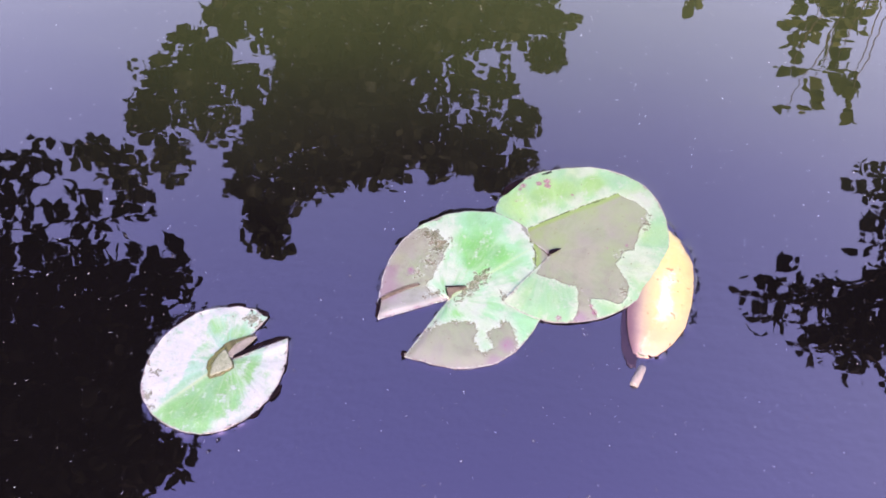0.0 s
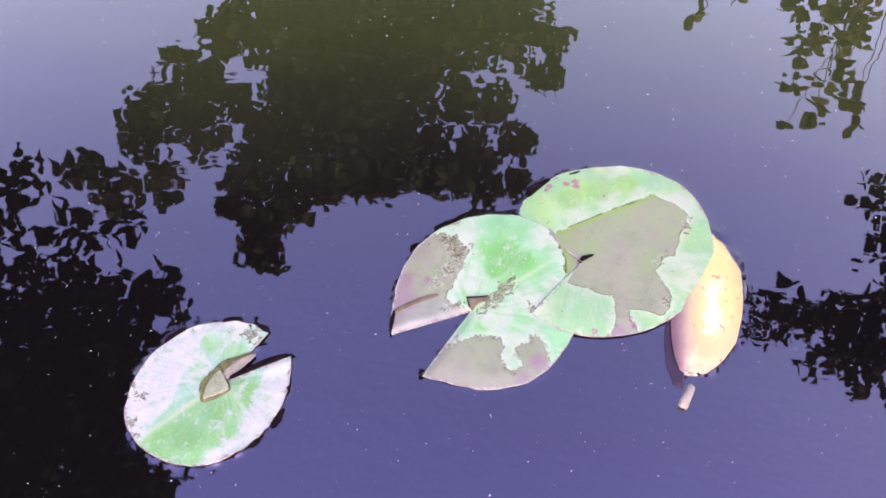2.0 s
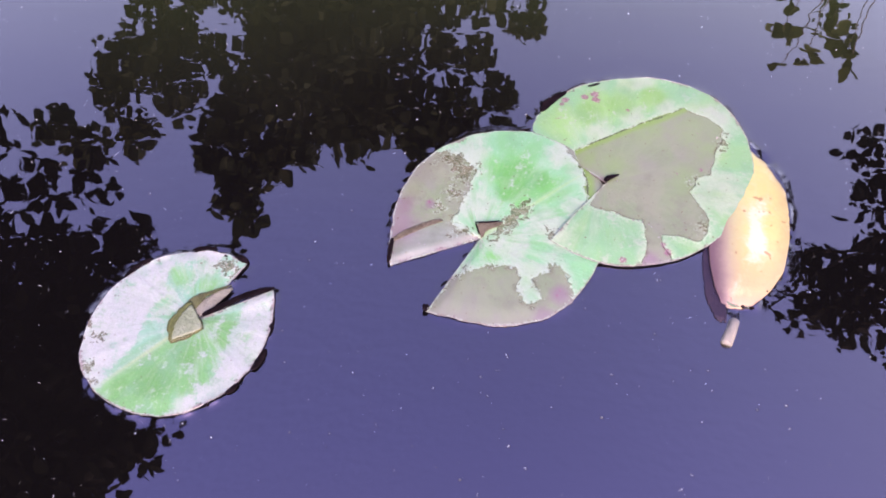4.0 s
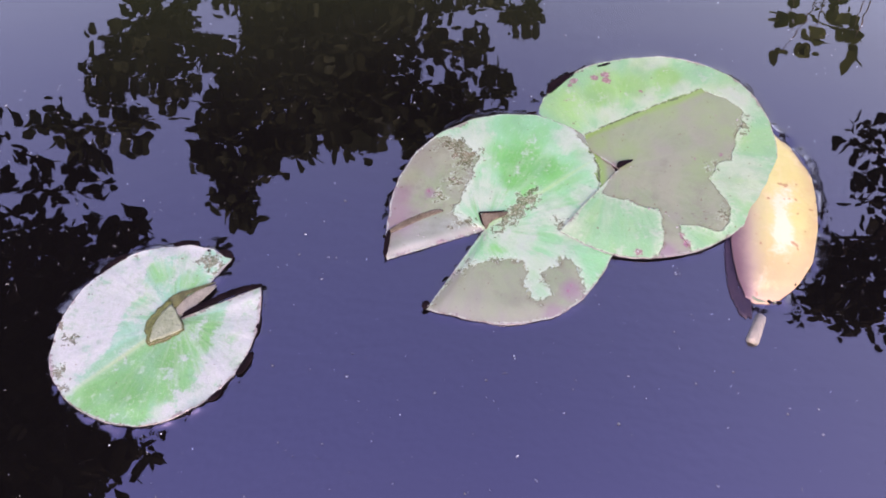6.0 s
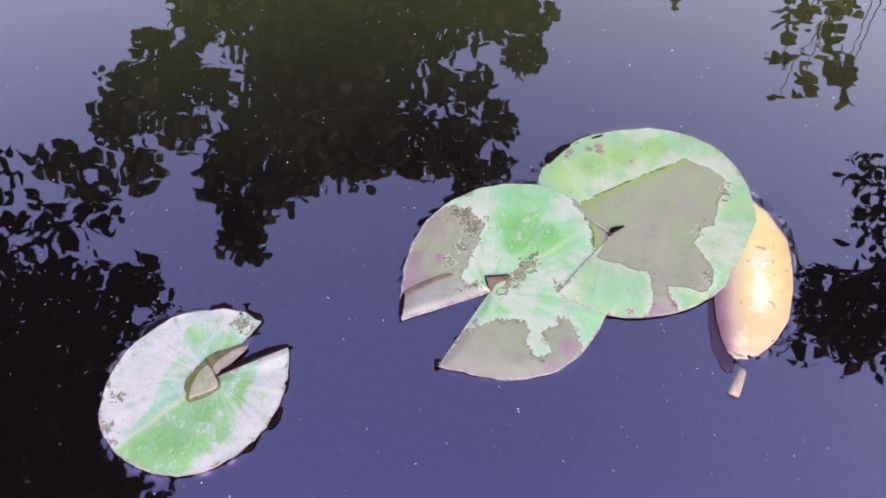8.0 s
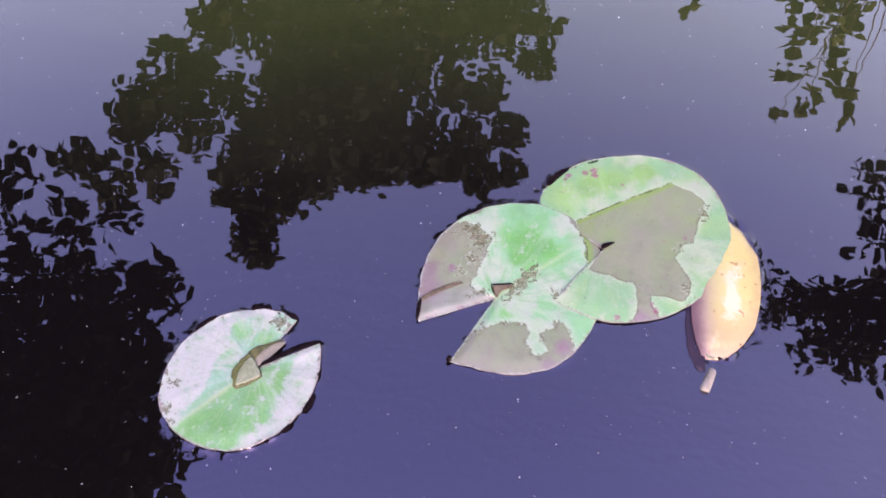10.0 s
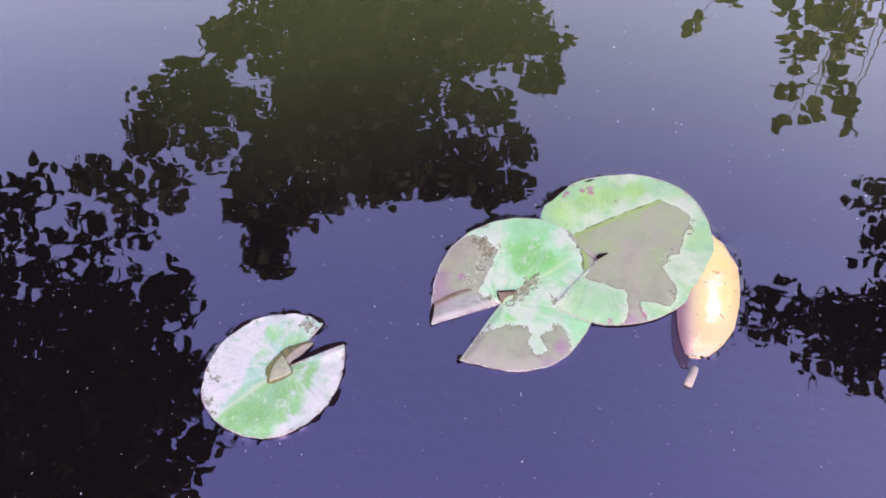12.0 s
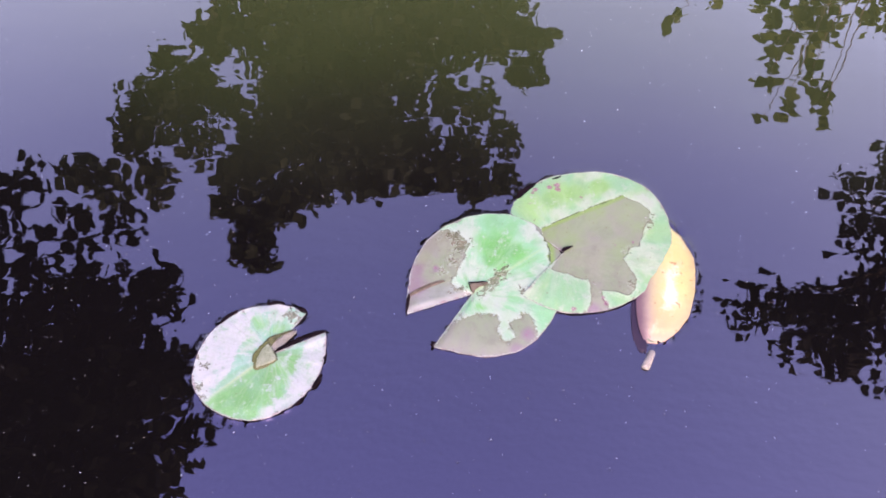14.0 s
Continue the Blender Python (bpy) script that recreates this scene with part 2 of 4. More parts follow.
    spot = n.math("ADD", n.attr("spot"), off(fine, 7.0))
    colour = n.mix(n.step(spot, -0.8, 1.0, 0.85, 0), colour, n.mix(n.step(fine, 0.45, 0.6), (0.066, 0.03, 0.046), (0.11, 0.066, 0.09)))
    fold = n.math("ADD", n.attr("fold_line"), off(mid, 4.0))
    colour = n.mix(n.math("MULTIPLY", n.step(fold, 8.0, 2.5, 0, 0.85), n.step(edge, 1.0, -0.5)), colour, (0.048, 0.108, 0.016))
    colour = n.mix(n.step(fold, 1.0, 0.3, 0, 0.85), colour, (0.014, 0.024, 0.005))
    margin = n.math("ADD", n.attr("margin"), n.math("ADD", off(fine, 3.5), off(blotch, 5.0)))
    # pale stretches stand for the rim's highlight, put into the colour
    colour = n.mix(n.step(margin, 1.4, 0.4, 0, 0.7), colour, n.mix(n.step(blotch, 0.5, 0.56), shade(pale, 1.25, 1.2, 1.28), (0.045, 0.0315, 0.027)))
    worn = n.math("ADD", n.attr("margin"), n.math("ADD", off(blotch, 30.0), off(fine, 8.0)))
    colour = n.mix(n.step(worn, 0.4, -1.8, 0, 0.7), colour, n.mix(n.step(fine, 0.42, 0.58), (0.026, 0.018, 0.018), (0.075, 0.048, 0.055)))
    specks = n.noise(300, 1, 0.4)
    colour = n.mix(n.step(specks, 0.75, 0.775, 0, 0.7), colour, (0.036, 0.027, 0.0135))
    rough = n.mix(wet, (0.5, 0.5, 0.5), (0.25, 0.25, 0.25))
    height = n.math("ADD", n.math("MULTIPLY", mid, 0.5), n.math("ADD", n.math("MULTIPLY", fine, 0.3), n.math("ADD", n.math("MULTIPLY", thread, 0.12), n.math("MULTIPLY", fan, n.step(n.attr("radius"), 0.25, 0.9, 0, 1.1)))))
    normal = n.bump(n.math("MULTIPLY", height, n.math("SUBTRACT", 1.0, wet)), 0.0014)
    gloss = n.math("MULTIPLY", n.math("MULTIPLY_ADD", wet, 0.3, 0.2), n.math("SUBTRACT", 1.0, decay))
    b = n.add("BsdfPrincipled", Base_Color=colour, Roughness=rough, Normal=normal, Specular_IOR_Level=gloss)
    return n.finish(b.outputs[0])


def yellow_leaf_material():
    """Dying leaf: yellow, a white glare painted along its middle, golden and brown towards the edges."""
    n = Nodes("dying_yellow_leaf")
    wide, mid, fine = n.noise(28, 4, 0.6), n.noise(75, 4, 0.65), n.noise(260, 4, 0.6)
    along, across = n.attr("along"), n.attr("across")

    def off(value, amount):
        return n.math("MULTIPLY", n.math("SUBTRACT", value, 0.5), amount)

    colour = n.mix(n.step(wide, 0.3, 0.7), (0.156, 0.19, 0.066), (0.146, 0.164, 0.052))
    colour = n.mix(n.step(mid, 0.48, 0.66, 0, 0.5), colour, (0.132, 0.127, 0.046))
    colour = n.mix(n.math("MULTIPLY", n.attr("vein"), 0.25), colour, (0.21, 0.195, 0.09))
    edge = n.math("ADD", n.math("ABSOLUTE", across), n.math("ADD", off(wide, 0.5), off(mid, 0.4)))
    colour = n.mix(n.step(edge, 0.5, 1.0, 0, 0.7), colour, (0.124, 0.108, 0.042))
    base = n.math("ADD", along, n.math("ADD", off(wide, 0.25), off(mid, 0.12)))
    colour = n.mix(n.step(base, 0.42, 0.1, 0, 0.65), colour, (0.138, 0.121, 0.068))
    colour = n.mix(n.step(base, 0.1, 0.0, 0, 0.6), colour, (0.132, 0.09, 0.058))
    # the leaf's white highlight put into the colour, with a ragged outline
    glare = n.math("ADD", n.attr("glare_band"), n.math("ADD", off(n.noise(55, 5, 0.7), 3.2), off(mid, 1.6)))
    colour = n.mix(n.step(glare, 0.12, 0.5, 0, 0.5), colour, (0.19, 0.195, 0.1))
    colour = n.mix(n.step(glare, 0.4, 0.95, 0, 0.9), colour, (0.21, 0.222, 0.15))
    colour = n.mix(n.step(n.noise(150, 1, 0.4), 0.71, 0.75, 0, 0.7), colour, (0.09, 0.045, 0.009))
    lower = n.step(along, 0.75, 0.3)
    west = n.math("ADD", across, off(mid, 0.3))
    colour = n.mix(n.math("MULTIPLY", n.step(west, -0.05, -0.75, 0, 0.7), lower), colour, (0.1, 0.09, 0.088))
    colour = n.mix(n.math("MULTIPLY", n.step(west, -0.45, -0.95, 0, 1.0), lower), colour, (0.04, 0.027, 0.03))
    b = n.add("BsdfPrincipled", Base_Color=colour, Roughness=0.5, Specular_IOR_Level=0.4, Normal=n.bump(n.math("ADD", wide, n.math("MULTIPLY", fine, 0.2)), 0.0015))
    return n.finish(b.outputs[0])


def leaf_material(name, dark, light, through_light=(0.08, 0.14, 0.01)):
    n = Nodes(name)
    geo = n.add("NewGeometry")
    colour = n.mix(geo.outputs["Random Per Island"], dark, light)
    colour = n.mix(n.step(n.noise(1.5, 2), 0.35, 0.7, 0, 0.5), colour, (light[0] * 1.2, light[1], light[2] * 0.7))
    b = n.add("BsdfPrincipled", Base_Color=colour, Roughness=0.7, Specular_IOR_Level=0.05)
    t = n.add("BsdfTranslucent", Color=n.mix(0.5, colour, through_light))
    m = n.add("MixShader", Fac=0.48)
    n.plug(m.inputs[1], b.outputs[0])
    n.plug(m.inputs[2], t.outputs[0])
    return n.finish(m.outputs[0])


def plain_material(name, a, b, scale, rough=0.8, relief=0.01, detail=5.0, stretch=(1, 1, 1), gloss=0.25):
    n = Nodes(name)
    v = n.noise(scale, detail, 0.6, n.coords(stretch))
    w = n.noise(scale * 6, 3, 0.6, n.coords(stretch))
    colour = n.mix(n.step(n.math("ADD", n.math("MULTIPLY", v, 0.7), n.math("MULTIPLY", w, 0.3)), 0.35, 0.65), a, b)
    s = n.add("BsdfPrincipled", Base_Color=colour, Roughness=rough, Specular_IOR_Level=gloss, Normal=n.bump(n.math("ADD", v, w), relief))
    return n.finish(s.outputs[0])


def dust_material():
    """Each grain pale or dull by itself."""
    n = Nodes("pollen_dust")
    own = n.add("NewGeometry").outputs["Random Per Island"]
    colour = n.mix(n.math("POWER", own, 2.2), (0.03, 0.038, 0.04), (0.22, 0.275, 0.29))
    s = n.add("BsdfPrincipled", Base_Color=colour, Roughness=0.7, Specular_IOR_Level=0.25)
    return n.finish(s.outputs[0])


WATER = water_material()
PAD_SMALL = pad_material("lily_pad_pale", (0.114, 0.159, 0.144), (0.057, 0.148, 0.104), (0.04, 0.132, 0.045), (0.078, 0.092, 0.055), 0.1)
PAD_MINT = pad_material("lily_pad_mint", (0.104, 0.163, 0.125), (0.053, 0.158, 0.082), (0.034, 0.146, 0.038), (0.058, 0.08, 0.054), 0.14, mottle=0.42)
PAD_BROAD = pad_material("lily_pad_broad", (0.098, 0.156, 0.108), (0.051, 0.14, 0.07), (0.063, 0.155, 0.049), (0.057, 0.077, 0.051), 0.2, 0.3, 0.35)
# pale and dark patches: highlights and dark ticks of the rim put into colour
PAD_BELOW = plain_material("pad_underside", (0.02, 0.012, 0.014), (0.125, 0.135, 0.13), 150, 0.5, 0.0005)
# black for rotten tissue, and for dark water reflections built as pieces
BLACK_PIECE = plain_material("black_tissue_and_reflection", (0.0012, 0.001, 0.0014), (0.004, 0.003, 0.0036), 90, 0.7, 0.0004, gloss=0.02)
FLAP = plain_material("wet_olive_flap", (0.015, 0.025, 0.005), (0.045, 0.06, 0.015), 110, 0.35, 0.0006)
FLAP_PALE = plain_material("wet_pale_flap", (0.052, 0.08, 0.046), (0.086, 0.118, 0.08), 90, 0.35, 0.0006)
BROWN_FOLD = plain_material("brown_fold", (0.017, 0.017, 0.007), (0.052, 0.052, 0.033), 120, 0.5, 0.0006)
OLIVE = plain_material("wet_olive_tissue", (0.013, 0.019, 0.005), (0.034, 0.046, 0.014), 160, 0.7, 0.0006)
GREY_TISSUE = plain_material("sodden_grey_tissue", (0.052, 0.062, 0.046), (0.086, 0.1, 0.078), 140, 0.4, 0.0006)
# opaque and pale: the highlight on water is put into the colour
BEAD_HIGHLIGHT = plain_material("bead_and_highlight", (0.07, 0.085, 0.08), (0.13, 0.15, 0.145), 200, 0.12, 0.0001, gloss=0.6)
YELLOW = yellow_leaf_material()
SODDEN = plain_material("sodden_purple_tissue", (0.008, 0.008, 0.016), (0.013, 0.011, 0.019), 60, 0.5, 0.0004, gloss=0.08)
STALK = plain_material("bleached_stalk", (0.072, 0.084, 0.07), (0.112, 0.122, 0.1), 160, 0.5, 0.0008, stretch=(1, 0.3, 1))
DUST = dust_material()
MUD = bank_material()
BARK = plain_material("bark", (0.05, 0.04, 0.03), (0.11, 0.09, 0.07), 18, 0.9, 0.02, stretch=(1, 1, 0.25))
# darker copy of BARK: the near tree's shade put into the colour
BARK_SHADED = plain_material("bark_shaded", (0.012, 0.01, 0.008), (0.025, 0.02, 0.016), 18, 0.9, 0.02, stretch=(1, 1, 0.25))
LEAF_FAR = leaf_material("tree_leaf", (0.024, 0.032, 0.017), (0.025, 0.033, 0.018), (0.024, 0.032, 0.016))
# lighter copy of LEAF_FAR: sunlight on the lower boughs put into the colour
LEAF_FAR_LIT = leaf_material("tree_leaf_lit", (0.025, 0.034, 0.017), (0.026, 0.035, 0.018), (0.025, 0.034, 0.016))
# darker leaves for the near and side trees: shade put into the colour
LEAF_SHADED = leaf_material("tree_leaf_shaded", (0.01, 0.012, 0.009), (0.013, 0.015, 0.012), (0.01, 0.012, 0.008))
LEAF_SHRUB = leaf_material("shrub_leaf", (0.05, 0.068, 0.02), (0.058, 0.078, 0.024), (0.05, 0.066, 0.015))


# ---- mesh helpers ----
def mesh_object(name, verts, faces, material, parent=None, smooth=True):
    me = bpy.data.meshes.new(name)
    me.from_pydata(np.asarray(verts, dtype=float).tolist(), [], faces if isinstance(faces, list) else faces.tolist())
    me.materials.append(material)
    me.polygons.foreach_set("use_smooth", [smooth] * len(me.polygons))
    me.update()
    ob = new(name, me)
    ob.parent = parent
    return ob


def thing(name, place, label, category, group="", kind=""):
    ob = new(name)
    ob.empty_display_size = 0.05
    ob.location = place
    return tagged(ob, label, category, group, kind)


def store(ob, name, values):
    ob.data.attributes.new(name, "FLOAT", "POINT").data.foreach_set("value", np.asarray(values, dtype=np.float32))


def blur(v, sigma):
    k = np.exp(-0.5 * (np.arange(-3 * sigma, 3 * sigma + 1) / sigma) ** 2)
    p = np.concatenate([2 * v[0] - v[1 : 3 * sigma + 1][::-1], v, 2 * v[-1] - v[-3 * sigma - 1 : -1][::-1]])
    return np.convolve(p, k / k.sum(), "valid")


def wobble(x, y, scale, seed):
    """Smooth noise in -1 to 1 at many places."""
    return np.array([noise.noise((a * scale, b * scale, seed)) for a, b in zip(np.ravel(x), np.ravel(y))]).reshape(np.shape(x))


def edge_distance(px, py, ring):
    """Signed distance (inside: minus) of places to a closed outline."""
    ring = np.asarray(ring, dtype=float)
    best, inside = np.full(px.shape, 1e9), np.zeros(px.shape, bool)
    for a, b in zip(ring, np.roll(ring, -1, axis=0)):
        d = b - a
        s = np.clip(((px - a[0]) * d[0] + (py - a[1]) * d[1]) / max(d @ d, 1e-12), 0, 1)
        best = np.minimum(best, np.hypot(px - a[0] - s * d[0], py - a[1] - s * d[1]))
        if a[1] != b[1]:
            inside ^= ((a[1] > py) != (b[1] > py)) & (px < (b[0] - a[0]) * (py - a[1]) / (b[1] - a[1]) + a[0])
    return np.where(inside, -best, best)


def tube(path, radii, sides=8, jitter=0.0, seed=0.0):
    """Vertices and faces of a tapered round tube along a path, closed at its ends."""
    path = [Vector(p) for p in path]
    verts, faces = [], []
    for i, p in enumerate(path):
        way = (path[min(i + 1, len(path) - 1)] - path[max(i - 1, 0)]).normalized()
        side = way.cross(Vector((0.31, 0.17, 0.93)) if abs(way.z) < 0.9 else Vector((1, 0.1, 0))).normalized()
        other = way.cross(side)
        for k in range(sides):
            a = 2 * math.pi * k / sides
            r = radii[i] * (1 + jitter * noise.noise((i * 0.7, k * 1.3, seed)))
            verts.append(p + side * (r * math.cos(a)) + other * (r * math.sin(a)))
        if i:
            o = (i - 1) * sides
            faces += [(o + k, o + (k + 1) % sides, o + sides + (k + 1) % sides, o + sides + k) for k in range(sides)]
    faces += [tuple(reversed(range(sides))), tuple(range(len(verts) - sides, len(verts)))]
    return verts, faces


# ---- the pads' outlines: radius in centimetres by angle round the notch's inner end ----
PADS = {
    "small": dict(
        at=(-0.2023, -0.0919),
        rim=[(63, 5.7), (84, 5.9), (108, 6.1), (130, 6.5), (152, 6.9), (168, 7.4), (188, 7.8), (206, 8.5), (222, 8.6), (239, 8.2), (264, 7.8), (289, 6.8), (316, 5.9), (342, 5.5), (367, 5.4), (389, 5.8)],
    ),
    "mint": dict(
        at=(-0.0006, -0.0040),
        rim=[(-118, 7.7), (-104, 7.3), (-85, 7.6), (-66, 8.1), (-46, 8.7), (-27, 8.8), (-11, 9.3), (13, 10.4), (32, 11.8), (43, 12.1), (57, 12.4), (72, 12.3), (88, 11.3), (106, 10.2), (126, 8.9), (150, 7.5), (180, 6.8), (204, 7.3)],
    ),
    "broad": dict(
        at=(0.1002, 0.0596),
        rim=[(-126, 7.7), (-116, 7.6), (-101, 7.9), (-81, 8.1), (-56, 8.7), (-33, 9.7), (-12, 10.9), (10, 12.5), (30, 13.8), (47, 14.7), (62, 13.9), (82, 12.4), (107, 10.8), (126, 9.4), (141, 8.0)],
    ),
}
AROUND, ALONG = 260, 72


def pad_rim(pad, seed):
    """Angles and radii (metres) of a pad's edge, from one lip of the notch round to the other."""
    a, r = np.array(pad["rim"], dtype=float).T
    angles = np.linspace(a[0], a[-1], AROUND)
    radii = blur(np.interp(angles, a, r), 6) * 0.01
    radii += 0.0011 * wobble(angles * 0.12, angles * 0 + seed, 1.0, seed) + 0.0006 * wobble(angles * 0.6, angles * 0, 1.0, seed + 5)
    return np.radians(angles), radii


def build_pad(name, pad, material, height, label, seed, films=(), decays=(), spots=(), greens=(), purples=(), ribs=(), blooms=(), creases=(), sectors=(), lilacs=(), deeps=(), lips_down=0.0):
    """A floating pad: top with undulating surface and upturned rim, underside and edge, as one thing."""
    angles, radii = pad_rim(pad, seed)
    f = np.linspace(0.004, 1, ALONG) ** 0.85
    th, fr = np.meshgrid(angles, f, indexing="ij")
    rr = radii[:, None] * fr
    x, y = rr * np.cos(th), rr * np.sin(th)
    z = height(np.degrees(th), fr, x, y)
    lips = np.minimum(th - th[0, 0], th[-1, 0] - th) * rr
    z = z + (0.0011 - z) * lips_down * np.exp(-((lips / 0.005) ** 2))
    count = x.size
    top = np.stack([x.ravel(), y.ravel(), z.ravel()], 1)
    grid = np.arange(count).reshape(AROUND, ALONG)
    quads = np.stack([grid[:-1, :-1], grid[:-1, 1:], grid[1:, 1:], grid[1:, :-1]], -1).reshape(-1, 4)
    root = thing("lily_pad", (*pad["at"], 0), label, "lily pad", "floating lily pads")
    blade = mesh_object("blade", top, quads, material, root)
    cx, cy = x.ravel() * 1000, y.ravel() * 1000  # millimetres

    def nearest(rings):
        d = np.full(count, 60.0)
        for ring in rings:
            d = np.minimum(d, edge_distance(cx, cy, np.array(ring, dtype=float) * 10))
        return d

    store(blade, "wet", nearest(films))
    store(blade, "brown", nearest(decays))
    d = np.full(count, 60.0)
    for sx, sy, sr in spots:
        d = np.minimum(d, np.hypot(cx - sx * 10, cy - sy * 10) - sr)
    store(blade, "spot", d)
    for key, blobs in (("green", greens), ("deep", deeps), ("purple", purples), ("bloom", blooms)):
        v = np.zeros(count)
        for gx, gy, gr in blobs:
            v = np.maximum(v, np.exp(-((cx - gx * 10) ** 2 + (cy - gy * 10) ** 2) / (gr * 10) ** 2))
        if key == "green":
            for a, b in sectors:
                turn = np.degrees(th).ravel()
                v = np.maximum(v, np.clip((turn - a) / 0.8, 0, 1) * np.clip((b - turn) / 45, 0, 1))
            for gx, gy, gr in blooms:
                v = v * (1 - 0.75 * np.exp(-((cx - gx * 10) ** 2 + (cy - gy * 10) ** 2) / (gr * 10) ** 2))
        store(blade, key, v)
    zone = np.zeros(count)
    for soft_edge, ring in lilacs:
        zone = np.maximum(zone, np.clip(0.5 - edge_distance(cx, cy, np.array(ring, dtype=float) * 10) / soft_edge, 0, 1))
    store(blade, "lilac", zone)
    # veins fan out from the notch and fork once
    deg = np.degrees(th).ravel()
    frr = fr.ravel()
    vein = np.zeros(count)
    for k, a in enumerate(np.linspace(pad["rim"][0][0] + 12, pad["rim"][-1][0] - 12, 17)):
        for sign in (-1, 1):
            bend = a + 3 * math.sin(k * 2.1) + sign * np.maximum(frr - 0.45, 0) * 11
            off = np.abs(deg - bend) * np.pi / 180 * rr.ravel() * 1000
            vein = np.maximum(vein, np.exp(-((off / 0.7) ** 2)) * (1 - 0.75 * frr))
    for a in ribs:
        off = np.abs(deg - a) * np.pi / 180 * rr.ravel() * 1000
        vein = np.maximum(vein, np.exp(-((off / 2.4) ** 2)) * 2.2 * (1 - 0.4 * frr))
    store(blade, "vein", vein)
    store(blade, "theta", th.ravel())
    store(blade, "radius", rr.ravel() * 14)
    store(blade, "margin", 1000 * np.minimum(radii[:, None] - rr, lips).ravel())
    d = np.full(count, 60.0)
    for line in creases:
        for (ax, ay), (bx, by) in zip(line, line[1:]):
            u, w = (bx - ax) * 10, (by - ay) * 10
            f2 = np.clip(((cx - ax * 10) * u + (cy - ay * 10) * w) / (u * u + w * w), 0, 1)
            d = np.minimum(d, np.hypot(cx - ax * 10 - f2 * u, cy - ay * 10 - f2 * w))
    store(blade, "fold_line", d)
    # the edge and the dark underside
    low = np.stack([x[:, ::6].ravel(), y[:, ::6].ravel(), z[:, ::6].ravel() - 0.0013], 1)
    n2 = x[:, ::6].shape[1]
    rim_top = np.stack([x[:, -1] * 1.003, y[:, -1] * 1.003, z[:, -1] - 0.0003], 1)
    g2 = np.arange(AROUND * n2).reshape(AROUND, n2)
    faces = np.stack([g2[:-1, :-1], g2[1:, :-1], g2[1:, 1:], g2[:-1, 1:]], -1).reshape(-1, 4)
    base = AROUND * n2
    edge = [(int(g2[i, -1]), int(g2[i + 1, -1]), base + i + 1, base + i) for i in range(AROUND - 1)]
    mesh_object("underside", np.concatenate([low, rim_top]), faces.tolist() + edge, PAD_BELOW, root)
    return root


def pad_outline(pad, seed):
    angles, radii = pad_rim(pad, seed)
    pts = np.stack([radii * np.cos(angles), radii * np.sin(angles)], 1) + np.array(pad["at"])
    return np.concatenate([pts, [pad["at"]]])


LEAF_AT = (0.187, -0.052)


LEAF_EAST = [(0, 1.8), (0.1, 3.4), (0.21, 4.65), (0.38, 5.5), (0.53, 5.9), (0.68, 6.0), (0.82, 5.4), (0.91, 4.3), (1, 3.0)]
LEAF_WEST = [(0, -0.35), (0.1, -0.8), (0.21, -0.95), (0.31, -0.9), (0.45, -0.3), (0.6, 0.6), (0.8, 1.7), (1, 2.6)]


def leaf_place(s, v):
    """Place on the yellow leaf, from its base (s 0 to 1) and across (v -1 to 1)."""
    a, b = [np.interp(s, *np.array(edge, dtype=float).T) * 0.01 for edge in (LEAF_WEST, LEAF_EAST)]
    return a + (b - a) * (v + 1) / 2, 0.172 * s + 0.003 * v * v * (1 - s) ** 8


def leaf_outline():
    """The part of the yellow leaf that stands above the water."""
    s = np.linspace(0, 1, 30)
    a, b = leaf_place(s, np.ones(30)), leaf_place(s[::-1], np.full(30, -1.0))
    return np.stack([np.concatenate([a[0], b[0]]) + LEAF_AT[0], np.concatenate([a[1], b[1]]) + LEAF_AT[1]], 1)


# ---- ground: one sheet with the pond's hollow, reaching the horizon ----
POND = (-1.2, 2.2)
SHORE = [(0, 2.35), (45, 3.0), (90, 4.1), (135, 4.0), (180, 3.3), (225, 3.2), (270, 3.05), (315, 2.9), (360, 2.35)]


def shore_radius(angle):
    a, r = np.array(SHORE, dtype=float).T
    return np.interp(np.degrees(angle) % 360, a, r) + 0.12 * np.sin(angle * 7) + 0.07 * np.sin(angle * 13 + 1)


def ground_height(s):
    return np.where(s < 0, np.maximum(-0.6, s * 0.55), 0.3 * (1 - np.exp(-np.maximum(s, 0) / 0.4)))


def build_ground():
    ang = np.linspace(0, 2 * np.pi, 161)[:-1]
    rings = np.concatenate([np.linspace(0.02, 1, 16), 1 + np.linspace(0.03, 1.4, 22) ** 1.3, 2.8 + np.linspace(0.4, 13, 14) ** 1.9, [400, 900]])
    a, q = np.meshgrid(ang, rings, indexing="ij")
    R = shore_radius(a)
    rad = np.where(q < 20, q * R, q * 2.5)
    x, y = POND[0] + rad * np.cos(a), POND[1] + rad * np.sin(a)
    z = ground_height(rad - R) + np.where(rad > R, 0.06 * wobble(x, y, 0.8, 3.0) * np.clip(rad - R, 0, 1), 0)
    g = np.arange(x.size).reshape(x.shape)
    h = np.roll(g, -1, axis=0)
    faces = np.stack([g[:, :-1], g[:, 1:], h[:, 1:], h[:, :-1]], -1).reshape(-1, 4).tolist()
    faces.append(tuple(int(v) for v in reversed(g[:, 0])))
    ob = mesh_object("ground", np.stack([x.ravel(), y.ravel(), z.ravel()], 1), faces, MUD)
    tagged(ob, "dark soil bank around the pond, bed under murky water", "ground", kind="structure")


build_ground()


